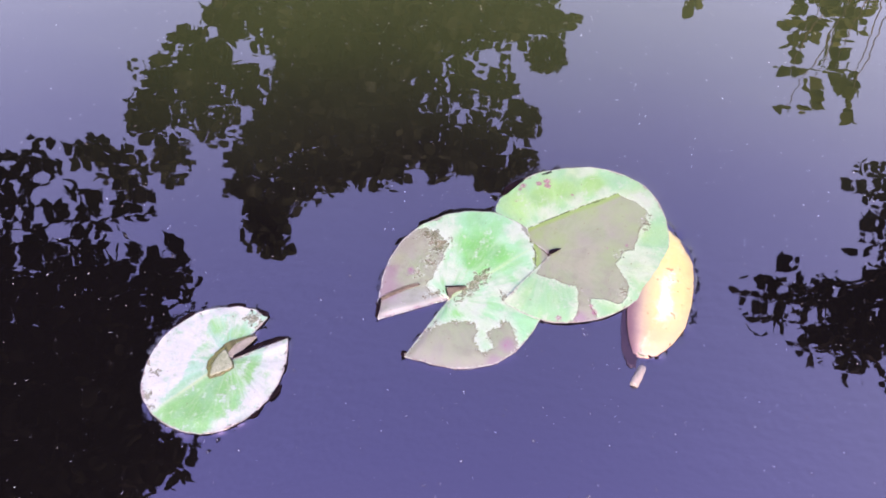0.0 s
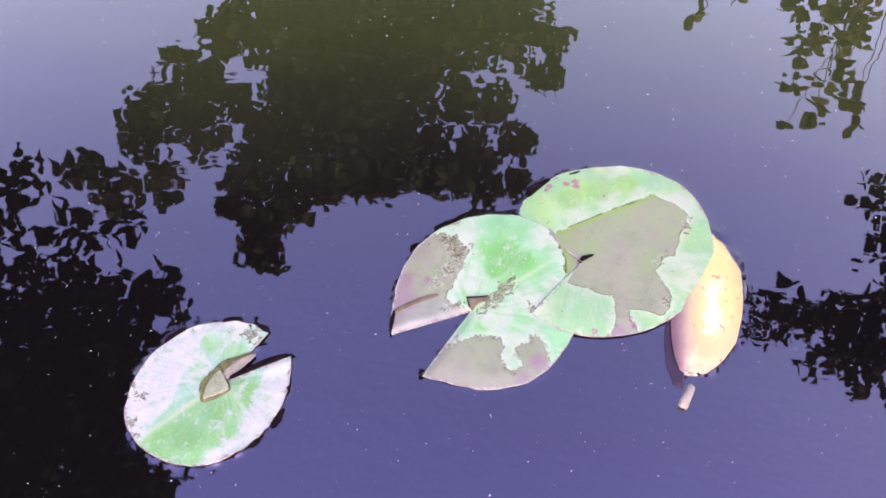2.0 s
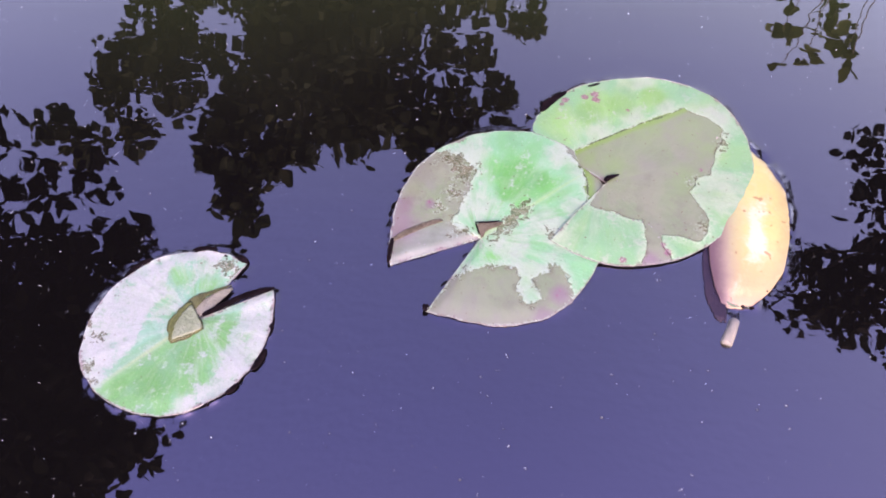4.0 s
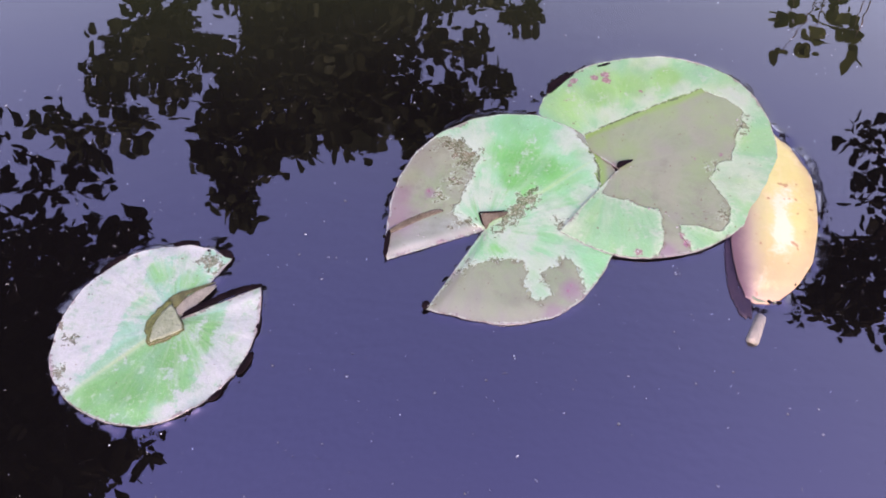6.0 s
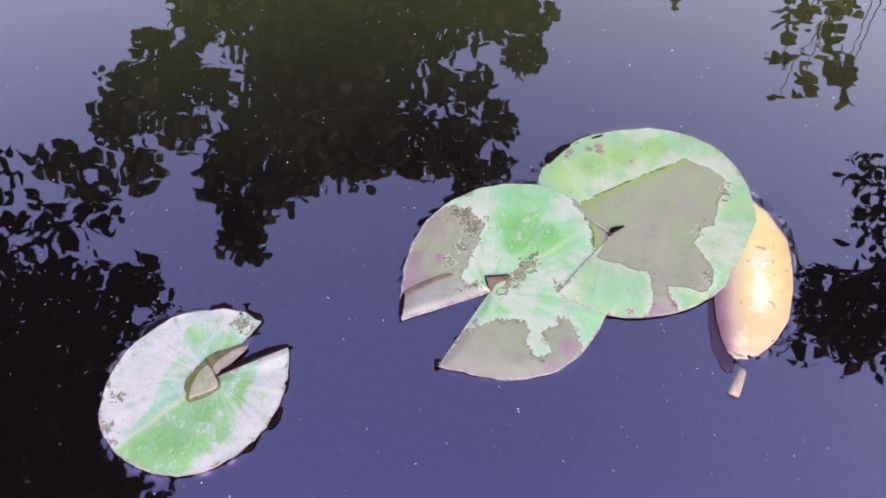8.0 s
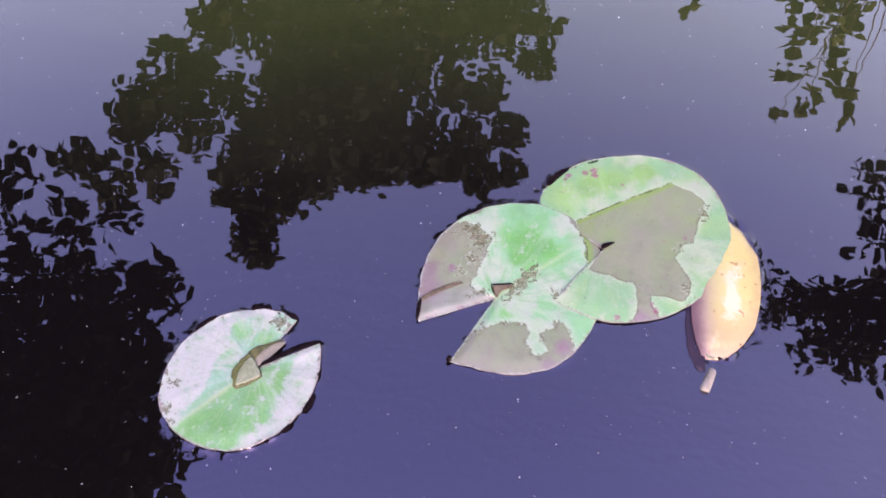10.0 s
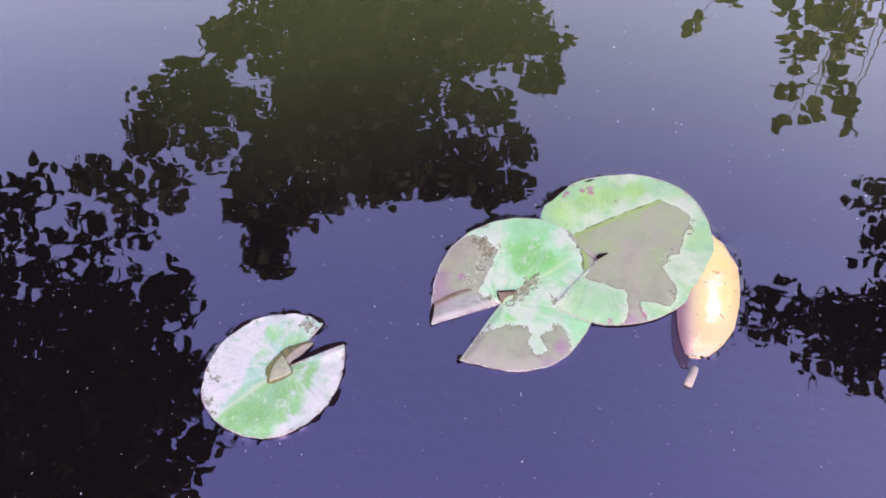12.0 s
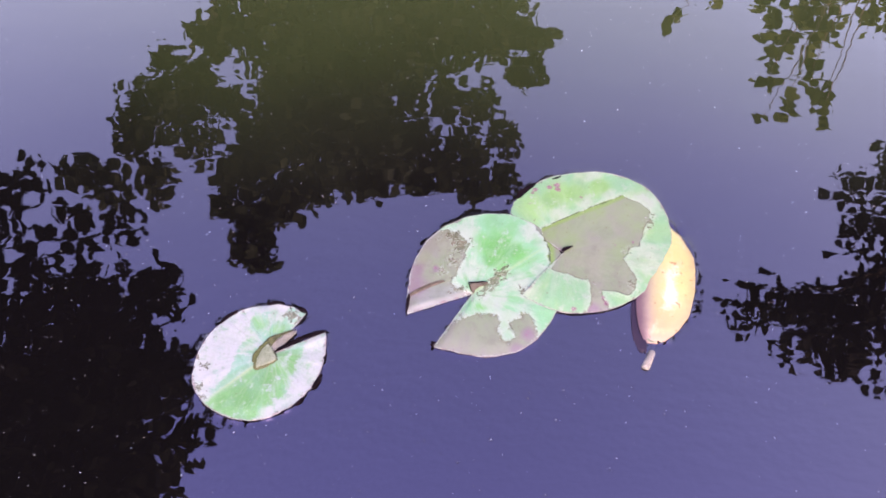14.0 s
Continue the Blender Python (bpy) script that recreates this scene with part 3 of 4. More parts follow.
# ---- water: fine near the pads, where it climbs their edges, coarse beyond ----
def build_water():
    x0, x1, y0, y1, cell = -0.345, 0.30, -0.21, 0.245, 0.0015
    gx, gy = np.arange(x0, x1, cell), np.arange(y0, y1, cell)
    X, Y = np.meshgrid(gx, gy, indexing="ij")
    Z = np.zeros_like(X)
    outlines = [pad_outline(pad, 3.0 + 4 * k)[::2] for k, pad in enumerate(PADS.values())] + [leaf_outline()]
    for k, ring in enumerate(outlines):
        near = (X > ring[:, 0].min() - 0.03) & (X < ring[:, 0].max() + 0.03) & (Y > ring[:, 1].min() - 0.03) & (Y < ring[:, 1].max() + 0.03)
        d = edge_distance(X[near], Y[near], ring)
        bumpy = 1.0 if k in (0, 3) else 0.35
        lift = (0.0009 if k == 0 else 0.0006) + bumpy * (0.003 * wobble(X[near], Y[near], 55, 11.0 + k) + 0.002 * wobble(X[near], Y[near], 150, 31.0 + k))
        rise = np.where(d > 0, lift * np.exp(-np.maximum(d, 0) / 0.0026), np.minimum(lift, 0.0004))
        Z[near] = np.where(np.abs(rise) > np.abs(Z[near]), rise, Z[near])
    border = np.minimum.reduce([X - x0, gx[-1] - X, Y - y0, gy[-1] - Y])
    Z *= np.clip(border / 0.01, 0, 1)
    Z[border < cell * 0.5] = 0
    verts = np.stack([X.ravel(), Y.ravel(), Z.ravel()], 1)
    g = np.arange(X.size).reshape(X.shape)
    faces = np.stack([g[:-1, :-1], g[1:, :-1], g[1:, 1:], g[:-1, 1:]], -1).reshape(-1, 4).tolist()
    # the rest of the pond, from the fine part's border out to under the bank
    ring = np.concatenate([g[:, 0], g[-1, 1:], g[-2::-1, -1], g[0, -2:0:-1]])
    px, py = X.ravel()[ring], Y.ravel()[ring]
    ang = np.arctan2(py - POND[1], px - POND[0])
    mid = np.array([(x0 + x1) / 2, (y0 + y1) / 2])
    ways = np.arctan2(py - mid[1], px - mid[0])
    far = []
    for w in ways:
        dx, dy, lo, hi = math.cos(w), math.sin(w), 0.3, 9.0
        for _ in range(24):
            m = (lo + hi) / 2
            qx, qy = mid[0] + dx * m - POND[0], mid[1] + dy * m - POND[1]
            lo, hi = (m, hi) if math.hypot(qx, qy) < shore_radius(math.atan2(qy, qx)) + 0.08 else (lo, m)
        far.append((mid[0] + dx * lo, mid[1] + dy * lo, 0.0))
    base, count = len(verts), len(ring)
    verts = np.concatenate([verts, far])
    faces += [(int(ring[i]), base + i, base + (i + 1) % count, int(ring[(i + 1) % count])) for i in range(count)]
    ob = mesh_object("water", verts, faces, WATER)
    tagged(ob, "still dark pond water mirroring trees and sky", "water", kind="structure")


build_water()


# ---- the three floating pads ----
def pleats(deg, fr, amount, seed):
    """Shallow folds that fan out from the notch and deepen towards the rim."""
    return amount * np.clip(fr, 0, 0.9) * (wobble(deg * 0.075, deg * 0, 1.0, seed) + 0.6 * wobble(deg * 0.19, deg * 0, 1.0, seed + 3))


def waves(x, y, amount, seed):
    return amount * wobble(x, y, 22, seed) + amount * 0.4 * wobble(x, y, 70, seed + 2)


def small_height(deg, fr, x, y):
    rim = np.clip((fr - 0.9) / 0.1, 0, 1) ** 2
    lip = np.exp(-(((deg - 389) / 9) ** 2)) * 0.004 * fr
    return 0.0032 - 0.0014 * np.clip((fr - 0.82) / 0.18, 0, 1) ** 1.5 + waves(x, y, 0.0007, 1.0) + pleats(deg, fr, 0.0005, 2.0) + rim * (0.0008 + 0.0016 * wobble(deg * 0.05, deg * 0, 1.0, 4.0)) + lip


def mint_height(deg, fr, x, y):
    rim = np.clip((fr - 0.92) / 0.08, 0, 1) ** 2 * np.clip((deg - 60) / 30, 0, 1)
    tip = np.exp(-(((deg - 204) / 12) ** 2)) * fr**2 * 0.002
    return 0.0036 - 0.002 * np.clip((fr - 0.8) / 0.2, 0, 1) ** 1.5 + waves(x, y, 0.0004, 7.0) + pleats(deg, fr, 0.0003, 5.0) + rim * (0.0006 + 0.0014 * wobble(deg * 0.05, deg * 0, 1.0, 8.0)) + tip


def broad_height(deg, fr, x, y):
    reach = np.clip(fr * 2.2, 0, 1) ** 2
    over = np.exp(-(((deg + 126) / 50) ** 2)) * 0.0026 * reach
    under = np.exp(-(((deg - 141) / 45) ** 2)) * 0.0022 * reach
    east = np.exp(-(((deg + 15) / 40) ** 2)) * fr * 0.002
    rim = np.clip((fr - 0.92) / 0.08, 0, 1) ** 2 * np.exp(-(((deg - 70) / 60) ** 2))
    return 0.0038 - 0.002 * np.clip((fr - 0.8) / 0.2, 0, 1) ** 1.5 + over - under + east + waves(x, y, 0.0003, 13.0) + pleats(deg, fr, 0.0003, 15.0) + rim * (0.001 + 0.0012 * wobble(deg * 0.05, deg * 0, 1.0, 9.0))


def tissue(name, ring, bulge, material, parent, seed, z=0.0, rounding=2):
    """A thin ragged scrap of leaf tissue filling a ring (centimetres), domed or sagging by bulge metres."""
    ring = np.array(ring, dtype=float) * 0.01
    for _ in range(rounding):  # round the corners
        after = np.roll(ring, -1, axis=0)
        ring = np.stack([0.75 * ring + 0.25 * after, 0.25 * ring + 0.75 * after], 1).reshape(-1, 2)
    fine = np.concatenate([a + (b - a) * np.linspace(0, 1, 5)[:-1, None] for a, b in zip(ring, np.roll(ring, -1, axis=0))])
    mid = ring.mean(axis=0)
    ragged = 1 + 0.09 * np.array([noise.noise((p[0] * 260, p[1] * 260, seed)) + 0.5 * noise.noise((p[0] * 900, p[1] * 900, seed)) for p in fine])
    verts, faces, n, rows = [], [], len(fine), 8
    for side in (0, 1):
        for k in range(1, rows + 1):
            f = k / rows
            for p, q in zip(fine, ragged):
                x, y = mid + (p - mid) * f * q
                verts.append((x, y, z + bulge * (1 - f * f) + 0.0003 * noise.noise((x * 300, y * 300, seed)) - 0.0006 * side))
        verts.append((*mid, z + bulge - 0.0006 * side))
    half = rows * n + 1
    for side in (0, 1):
        o = side * half
        for k in range(rows - 1):
            for i in range(n):
                j = (i + 1) % n
                q = (o + k * n + i, o + (k + 1) * n + i, o + (k + 1) * n + j, o + k * n + j)
                faces.append(q if side == 0 else q[::-1])
        for i in range(n):
            t = (o + half - 1, o + i, o + (i + 1) % n)
            faces.append(t if side == 0 else t[::-1])
    e = (rows - 1) * n
    faces += [(e + (i + 1) % n, e + i, half + e + i, half + e + (i + 1) % n) for i in range(n)]
    return mesh_object(name, verts, faces, material, parent)


def scraps(parent, material, name, label, z, rings, seed, bulge=0.0004):
    """Several small pieces of tissue of one kind on one pad."""
    for k, ring in enumerate(rings):
        tagged(tissue(name, ring, bulge, material, parent, seed + k, z, 1), label)


small = build_pad(
    "small", PADS["small"], PAD_SMALL, small_height,
    "small pale green lily pad with whitish bloom, floating apart", 3.0,
    decays=[[(0.3, 4.5), (0.8, 5.2), (1.8, 5.3), (1.7, 4.8), (1.0, 4.2)], [(1.2, 3.7), (1.9, 4.4), (2.5, 4.4), (2.3, 3.7), (1.6, 3.4)], [(-7.4, -2.3), (-7.1, -1.7), (-6.6, -1.7), (-6.5, -2.2), (-6.9, -2.6)], [(-7.2, -4.4), (-6.7, -4.0), (-6.4, -4.2), (-6.7, -4.5)], [(-6.4, -5.6), (-6.2, -5.5), (-5.9, -5.6)], [(-8.2, -1.2), (-7.6, -0.9), (-7.6, -1.3)]],
    greens=[(-2.0, 3.6, 1.5), (0.1, 3.0, 1.2), (-0.3, -1.6, 1.6)],
    deeps=[(-2.0, -5.2, 1.7), (-0.2, -2.8, 1.2), (2.4, -1.0, 1.0), (-4.0, -5.9, 0.9)],
    sectors=[(226, 392)],
    ribs=[226],
    lilacs=[(9.0, [(-5.7, -5.9), (-4.5, -3.7), (-3.8, -1.0), (-3.1, 2.1), (-3.2, 4.0), (-3.0, 7.0), (-9.5, 7.0), (-9.5, -6.5)]), (16.0, [(-2.6, 5.0), (0.4, 4.7), (1.0, 7.0), (-3.0, 7.0)]), (22.0, [(3.4, 2.0), (3.6, -0.6), (3.4, -2.4), (2.2, -4.4), (0.4, -6.5), (0.4, -9.0), (7.0, -6.0), (7.0, 3.5)])],
    blooms=[(-5.0, 1.8, 3.0), (-6.5, -2.2, 2.6), (-0.5, 5.2, 1.8), (4.6, -0.5, 1.8), (3.4, -3.6, 1.9), (4.4, 1.5, 1.6), (0.8, -6.8, 1.3)],
    lips_down=0.5,
)
scraps(small, GREY_TISSUE, "sodden_strip", "sodden grey translucent lip", 0.0038, [[(-0.5, 0.1), (0.4, 0.35), (1.35, 1.55), (2.3, 3.0), (1.4, 2.6), (0.5, 2.0), (-0.3, 1.1)]], 5.0, 0.0002)
scraps(small, OLIVE, "brown_hem", "dark brown torn hem", 0.0044, [[(-1.1, 1.3), (-0.5, 1.95), (0.3, 2.25), (1.25, 2.72), (2.2, 3.1), (1.3, 2.58), (0.45, 2.02), (-0.1, 1.5), (-0.3, 0.6), (-0.6, 0.35)]], 6.0)
scraps(small, OLIVE, "flap_outline", "dark olive outline piece under the torn flap", 0.0046, [[(-2.1, -0.7), (-1.46, -2.3), (-0.95, -2.08), (0.68, -1.03), (0.62, -0.46), (0.1, 0.05), (-0.45, 0.6), (-0.8, 1.42), (-1.6, 0.4)]], 3.0, -0.0004)
scraps(small, FLAP, "torn_flap", "wet olive-brown torn tissue", 0.0053, [[(-2.04, -0.7), (-1.42, -2.2), (-0.97, -2.03), (0.62, -1.0), (0.56, -0.5), (0.1, 0.0), (-0.4, 0.7), (-0.78, 1.42), (-1.56, 0.4)]], 3.0, -0.0006)
scraps(small, FLAP_PALE, "pale_scrap", "pale wet scrap of tissue", 0.0057, [[(-1.38, -2.0), (-1.05, -1.85), (0.54, -0.97), (0.5, -0.55), (0.1, 0.05), (-0.25, 0.55), (-0.65, 0.95), (-1.0, 0.4), (-1.42, -0.6)]], 9.0, 0.0002)
# curled lip, with the shade and dark reflection beside it painted in black
scraps(small, BLACK_PIECE, "dark_lip", "curled lip of the notch, black for the shade and dark reflection there", 0.0062, [[(0.3, 0.3), (1.5, 1.2), (2.6, 2.0), (3.8, 2.65), (4.95, 2.95), (5.25, 2.7), (4.3, 2.3), (2.7, 1.5), (0.45, 0.0)]], 12.0)
# dark reflections in the meniscus, built as black pieces along the rim
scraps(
    small, BLACK_PIECE, "dark_reflection", "black patch at the rim, for a dark reflection in the water", 0.0022,
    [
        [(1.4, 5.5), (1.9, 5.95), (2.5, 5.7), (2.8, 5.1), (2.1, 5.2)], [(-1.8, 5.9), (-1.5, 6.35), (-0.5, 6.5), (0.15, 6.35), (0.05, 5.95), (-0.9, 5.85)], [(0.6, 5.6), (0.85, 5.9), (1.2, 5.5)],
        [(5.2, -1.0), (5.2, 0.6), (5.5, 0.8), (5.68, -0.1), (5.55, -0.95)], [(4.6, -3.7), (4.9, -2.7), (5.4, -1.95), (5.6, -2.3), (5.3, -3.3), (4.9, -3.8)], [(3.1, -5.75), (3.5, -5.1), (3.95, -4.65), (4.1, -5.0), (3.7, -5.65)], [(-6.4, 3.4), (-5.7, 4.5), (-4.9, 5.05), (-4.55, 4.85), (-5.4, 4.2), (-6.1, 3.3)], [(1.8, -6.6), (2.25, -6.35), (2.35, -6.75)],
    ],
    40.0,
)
mint = build_pad(
    "mint", PADS["mint"], PAD_MINT, mint_height,
    "mint green lily pad with grey water films and brown decay", 7.0,
    films=[
        [(-7.4, 0.4), (-7.2, 3.0), (-6.0, 6.4), (-4.6, 8.2), (-3.2, 8.9), (-2.2, 8.4), (-0.9, 7.6), (-0.3, 6.7), (-1.0, 5.9), (-1.2, 4.3), (-1.7, 2.5), (-2.4, 1.4), (-1.8, 1.2), (-1.2, 0.5), (-0.2, 0.1), (-2.2, -1.2), (-4.4, -2.6), (-7.2, -3.6)],
        [(-3.9, -7.4), (-3.0, -5.5), (-2.1, -4.0), (-0.4, -3.0), (0.8, -2.4), (3.0, -2.4), (3.3, -3.4), (3.0, -4.2), (3.3, -5.4), (4.1, -5.8), (5.0, -5.1), (4.8, -4.3), (4.1, -4.2), (4.1, -3.6), (5.2, -3.0), (5.6, -2.0), (6.3, -2.2), (6.8, -3.2), (7.3, -4.4), (6.4, -6.2), (3.6, -7.9), (0.6, -8.6), (-1.9, -8.2)],
        [(6.6, 10.9), (7.2, 9.3), (8.0, 8.1), (8.6, 6.4), (8.5, 4.2), (9.6, 3.2), (10.8, 6.0), (9.8, 9.2), (8.2, 10.8)],
    ],
    decays=[
        [(0.5, -0.8), (1.2, 0.8), (1.9, 2.2), (2.9, 3.7), (3.9, 3.9), (3.6, 2.5), (2.9, 1.5), (2.1, 1.0), (1.4, -0.3)], [(-4.0, 7.6), (-2.8, 8.5), (-1.8, 8.2), (-1.7, 7.4), (-2.8, 7.4)], [(-2.5, 6.7), (-1.7, 7.4), (-0.5, 7.3), (-0.3, 6.5), (-1.0, 6.2), (-1.6, 5.5)],
        [(-3.1, 4.1), (-2.8, 4.8), (-1.9, 4.8), (-1.6, 4.4), (-2.3, 3.8)], [(-3.6, 3.0), (-3.3, 3.3), (-3.0, 2.6), (-3.4, 2.4)], [(5.1, 1.3), (5.9, 1.3), (5.8, 0.6), (5.3, 0.6)], [(-2.4, 0.5), (-1.6, 0.85), (-0.7, 0.7), (-1.2, 0.35), (-2.2, 0.1)], [(-2.6, -3.9), (-1.9, -3.6), (-0.6, -2.9), (-1.4, -3.6), (-2.3, -4.3)],
    ],
    spots=[(-4.2, 3.2, 1.2), (6.3, -4.3, 1.0), (6.1, -4.8, 1.0)],
    greens=[(2.8, 6.4, 2.8), (0.8, 7.2, 1.8), (4.9, 5.4, 2.2), (3.2, 3.6, 1.0), (1.2, -1.6, 0.8), (8.9, 4.9, 0.7)],
    deeps=[(3.0, 6.4, 2.0), (2.3, 4.9, 1.2), (4.6, 6.2, 1.3)],
    purples=[(-6.7, 0.9, 2.3), (-6.4, 2.6, 1.4), (-4.0, 3.0, 0.5), (6.3, -4.8, 0.9), (5.2, -6.8, 1.0)],
    ribs=[41],
    creases=[[(8.4, 3.9), (8.6, 5.4), (8.55, 6.6), (7.9, 8.2)]],
    lilacs=[(8.0, [(-7.4, -1.3), (-3.6, 0.9), (-1.7, 1.1), (-1.0, 0.4), (-2.2, -1.4), (-4.4, -2.9), (-7.4, -4.0)]), (14.0, [(6.2, 10.9), (7.6, 8.4), (8.0, 8.6), (7.2, 10.4)])],
    blooms=[(-1.2, 8.6, 1.8), (-0.4, 3.4, 1.8), (2.4, -0.4, 1.6), (4.2, -3.5, 1.8), (6.8, 9.0, 1.7), (5.0, 1.8, 1.8), (-1.5, -3.0, 1.2), (6.2, 0.4, 1.4), (7.4, 3.6, 1.2)],
    lips_down=1.0,
)
scraps(mint, BROWN_FOLD, "brown_fold", "brown folded crease", 0.0040, [[(-6.9, -0.7), (-6.2, 0.0), (-5.2, 0.7), (-4.2, 1.25), (-3.4, 1.55), (-2.7, 1.5), (-3.5, 1.1), (-4.6, 0.5), (-5.6, -0.2), (-6.7, -0.85)]], 16.0)
scraps(mint, BLACK_PIECE, "dark_tip", "black curled tip", 0.0044, [[(-6.95, -2.9), (-7.0, -1.6), (-6.85, -0.6), (-6.6, -0.6), (-6.6, -1.8), (-6.7, -2.9)], [(-3.95, -6.95), (-3.85, -6.3), (-3.35, -6.35), (-3.45, -6.9)]], 21.0, 0.0006)
scraps(mint, BROWN_FOLD, "torn_shred", "olive torn shred beside the notch", 0.0048, [[(-0.4, 1.35), (0.7, 1.45), (1.9, 1.7), (1.5, 1.2), (0.5, 0.7), (0.2, -0.2), (0.0, 0.3)]], 8.0)
scraps(mint, BLACK_PIECE, "dark_hem", "dark wet hem of the torn shred", 0.0054, [[(-0.45, 1.42), (0.7, 1.5), (1.9, 1.75), (0.7, 1.42), (-0.25, 1.3)], [(-0.42, 1.35), (-0.3, 1.35), (0.05, 0.2), (-0.06, 0.2)]], 28.0)
# black pieces standing for dark meniscus reflections at this rim
scraps(mint, BLACK_PIECE, "dark_reflection", "black patch at the rim, for a dark reflection in the water", 0.0016, [[(-4.3, 7.9), (-3.4, 9.0), (-2.2, 9.4), (-2.6, 8.9), (-3.6, 8.2)], [(0.4, 10.6), (2.4, 11.6), (4.2, 12.2), (3.0, 11.5)]], 33.0)
broad = build_pad(
    "broad", PADS["broad"], PAD_BROAD, broad_height,
    "broad green lily pad with large grey-brown water film", 11.0,
    films=[
        [(-2.4, 3.4), (1.1, 5.5), (4.1, 7.3), (7.1, 8.9), (9.1, 7.8), (10.2, 6.7), (9.9, 5.1), (9.1, 3.2), (8.6, 1.5), (7.6, 1.1), (6.7, -0.6), (7.6, -2.3), (8.0, -3.3), (7.7, -4.6), (6.8, -5.5), (5.7, -5.1), (4.1, -5.0), (4.1, -5.8), (4.7, -7.0), (4.4, -8.6), (2.3, -8.6), (2.9, -6.2), (2.9, -4.3), (2.7, -3.7), (1.3, -3.5), (0.3, -3.1), (-0.6, -2.9), (-1.4, -2.6), (-0.4, -0.3), (-2.1, 1.2)]
    ],
    decays=[[(9.5, 3.9), (9.8, 5.3), (10.4, 6.3), (10.5, 5.1), (9.95, 4.1)], [(6.9, 0.6), (7.5, 1.2), (7.2, 0.2)], [(6.9, -4.2), (7.4, -3.4), (7.5, -4.4)]],
    spots=[(-1.5, 9.7, 3.2), (-0.6, 10.1, 3.6), (-0.5, 9.4, 3.4), (-3.2, 9.3, 3.0), (-3.5, 8.8, 1.8), (2.2, 8.3, 1.4), (1.0, -7.6, 2.6), (-0.6, -8.1, 2.2), (4.5, -6.6, 2.8), (4.2, -6.0, 1.6), (7.9, 1.9, 1.4), (5.9, 1.35, 1.0), (8.0, 6.0, 0.6), (-3.9, 7.0, 0.7), (-3.6, 7.2, 0.6)],
    greens=[(0.0, 8.4, 2.6), (-3.0, 6.6, 2.4), (4.0, 10.0, 2.0), (7.9, 6.2, 2.8), (8.6, 4.0, 1.6), (4.0, 6.2, 1.8), (6.4, 0.6, 1.6), (0.6, 1.6, 1.9), (-1.2, 2.4, 1.6)],
    deeps=[(-1.2, 7.8, 1.4), (1.6, 9.0, 1.4), (4.4, 10.2, 1.2)],
    purples=[(3.0, -7.6, 1.0)],
    creases=[[(-2.4, 3.5), (0.4, 5.1), (3.2, 6.8), (5.5, 7.9), (7.1, 9.0)]],
    lilacs=[(14.0, [(8.8, 8.6), (10.0, 7.4), (10.6, 7.8), (9.6, 9.2)])],
    blooms=[(9.4, 8.0, 2.0), (9.3, -0.5, 2.4), (-4.0, -5.0, 1.6), (3.0, 12.0, 1.6), (2.4, 7.6, 1.2), (-0.6, 5.6, 1.2), (5.4, 9.0, 1.0)],
)
scraps(broad, BLACK_PIECE, "torn_shred", "dark purple torn shred", 0.0068, [[(-0.25, -0.1), (-0.15, 0.4), (0.5, 0.65), (1.25, 0.8), (0.6, 0.3), (0.0, -0.15)]], 4.0, 0.0005)
# dark reflections beside the rim, added as black pieces
scraps(broad, BLACK_PIECE, "dark_reflection", "black patch at the rim, for a dark reflection in the water", 0.0016, [[(-5.5, 7.9), (-5.1, 9.1), (-3.4, 10.4), (-2.9, 10.3), (-4.1, 9.0), (-5.2, 7.6)], [(-1.6, 10.8), (-1.0, 11.4), (0.0, 11.8), (-0.1, 11.4)]], 36.0)


def rim_highlight(pad, parent, seed, height, arcs, drop):
    """Thin pale tube along stretches of a pad's rim (degrees from, to), standing for the water's sky highlight."""
    angles, radii = pad_rim(pad, seed)
    for k, (a, b) in enumerate(arcs):
        turn = np.radians(np.linspace(a, b, max(8, int(abs(b - a) * 1.2))))
        r = np.interp(turn, angles, radii) * 1.004
        x, y = r * np.cos(turn), r * np.sin(turn)
        z = height(np.degrees(turn), np.ones(turn.size), x, y) - drop
        swell = 0.00028 * (1 + 0.8 * wobble(turn * 30, turn * 0, 1.0, seed + k)) * np.sin(np.linspace(0.05, 3.09, turn.size)) ** 0.5 + 0.00004
        verts, faces = tube(list(zip(x, y, z)), list(swell), 6)
        tagged(mesh_object("rim_highlight", verts, faces, BEAD_HIGHLIGHT, parent), "pale line along the rim, for the water's sky highlight")


rim_highlight(PADS["broad"], broad, 11.0, broad_height, [(-112, -98), (-96, -76), (-66, -46), (58, 74), (96, 104)], 0.0004)
rim_highlight(PADS["mint"], mint, 7.0, mint_height, [(-86, -66), (-52, -44), (-38, -24), (120, 132)], 0.0004)
rim_highlight(PADS["small"], small, 3.0, small_height, [(232, 258), (264, 300), (306, 322), (150, 164), (200, 214)], 0.0003)


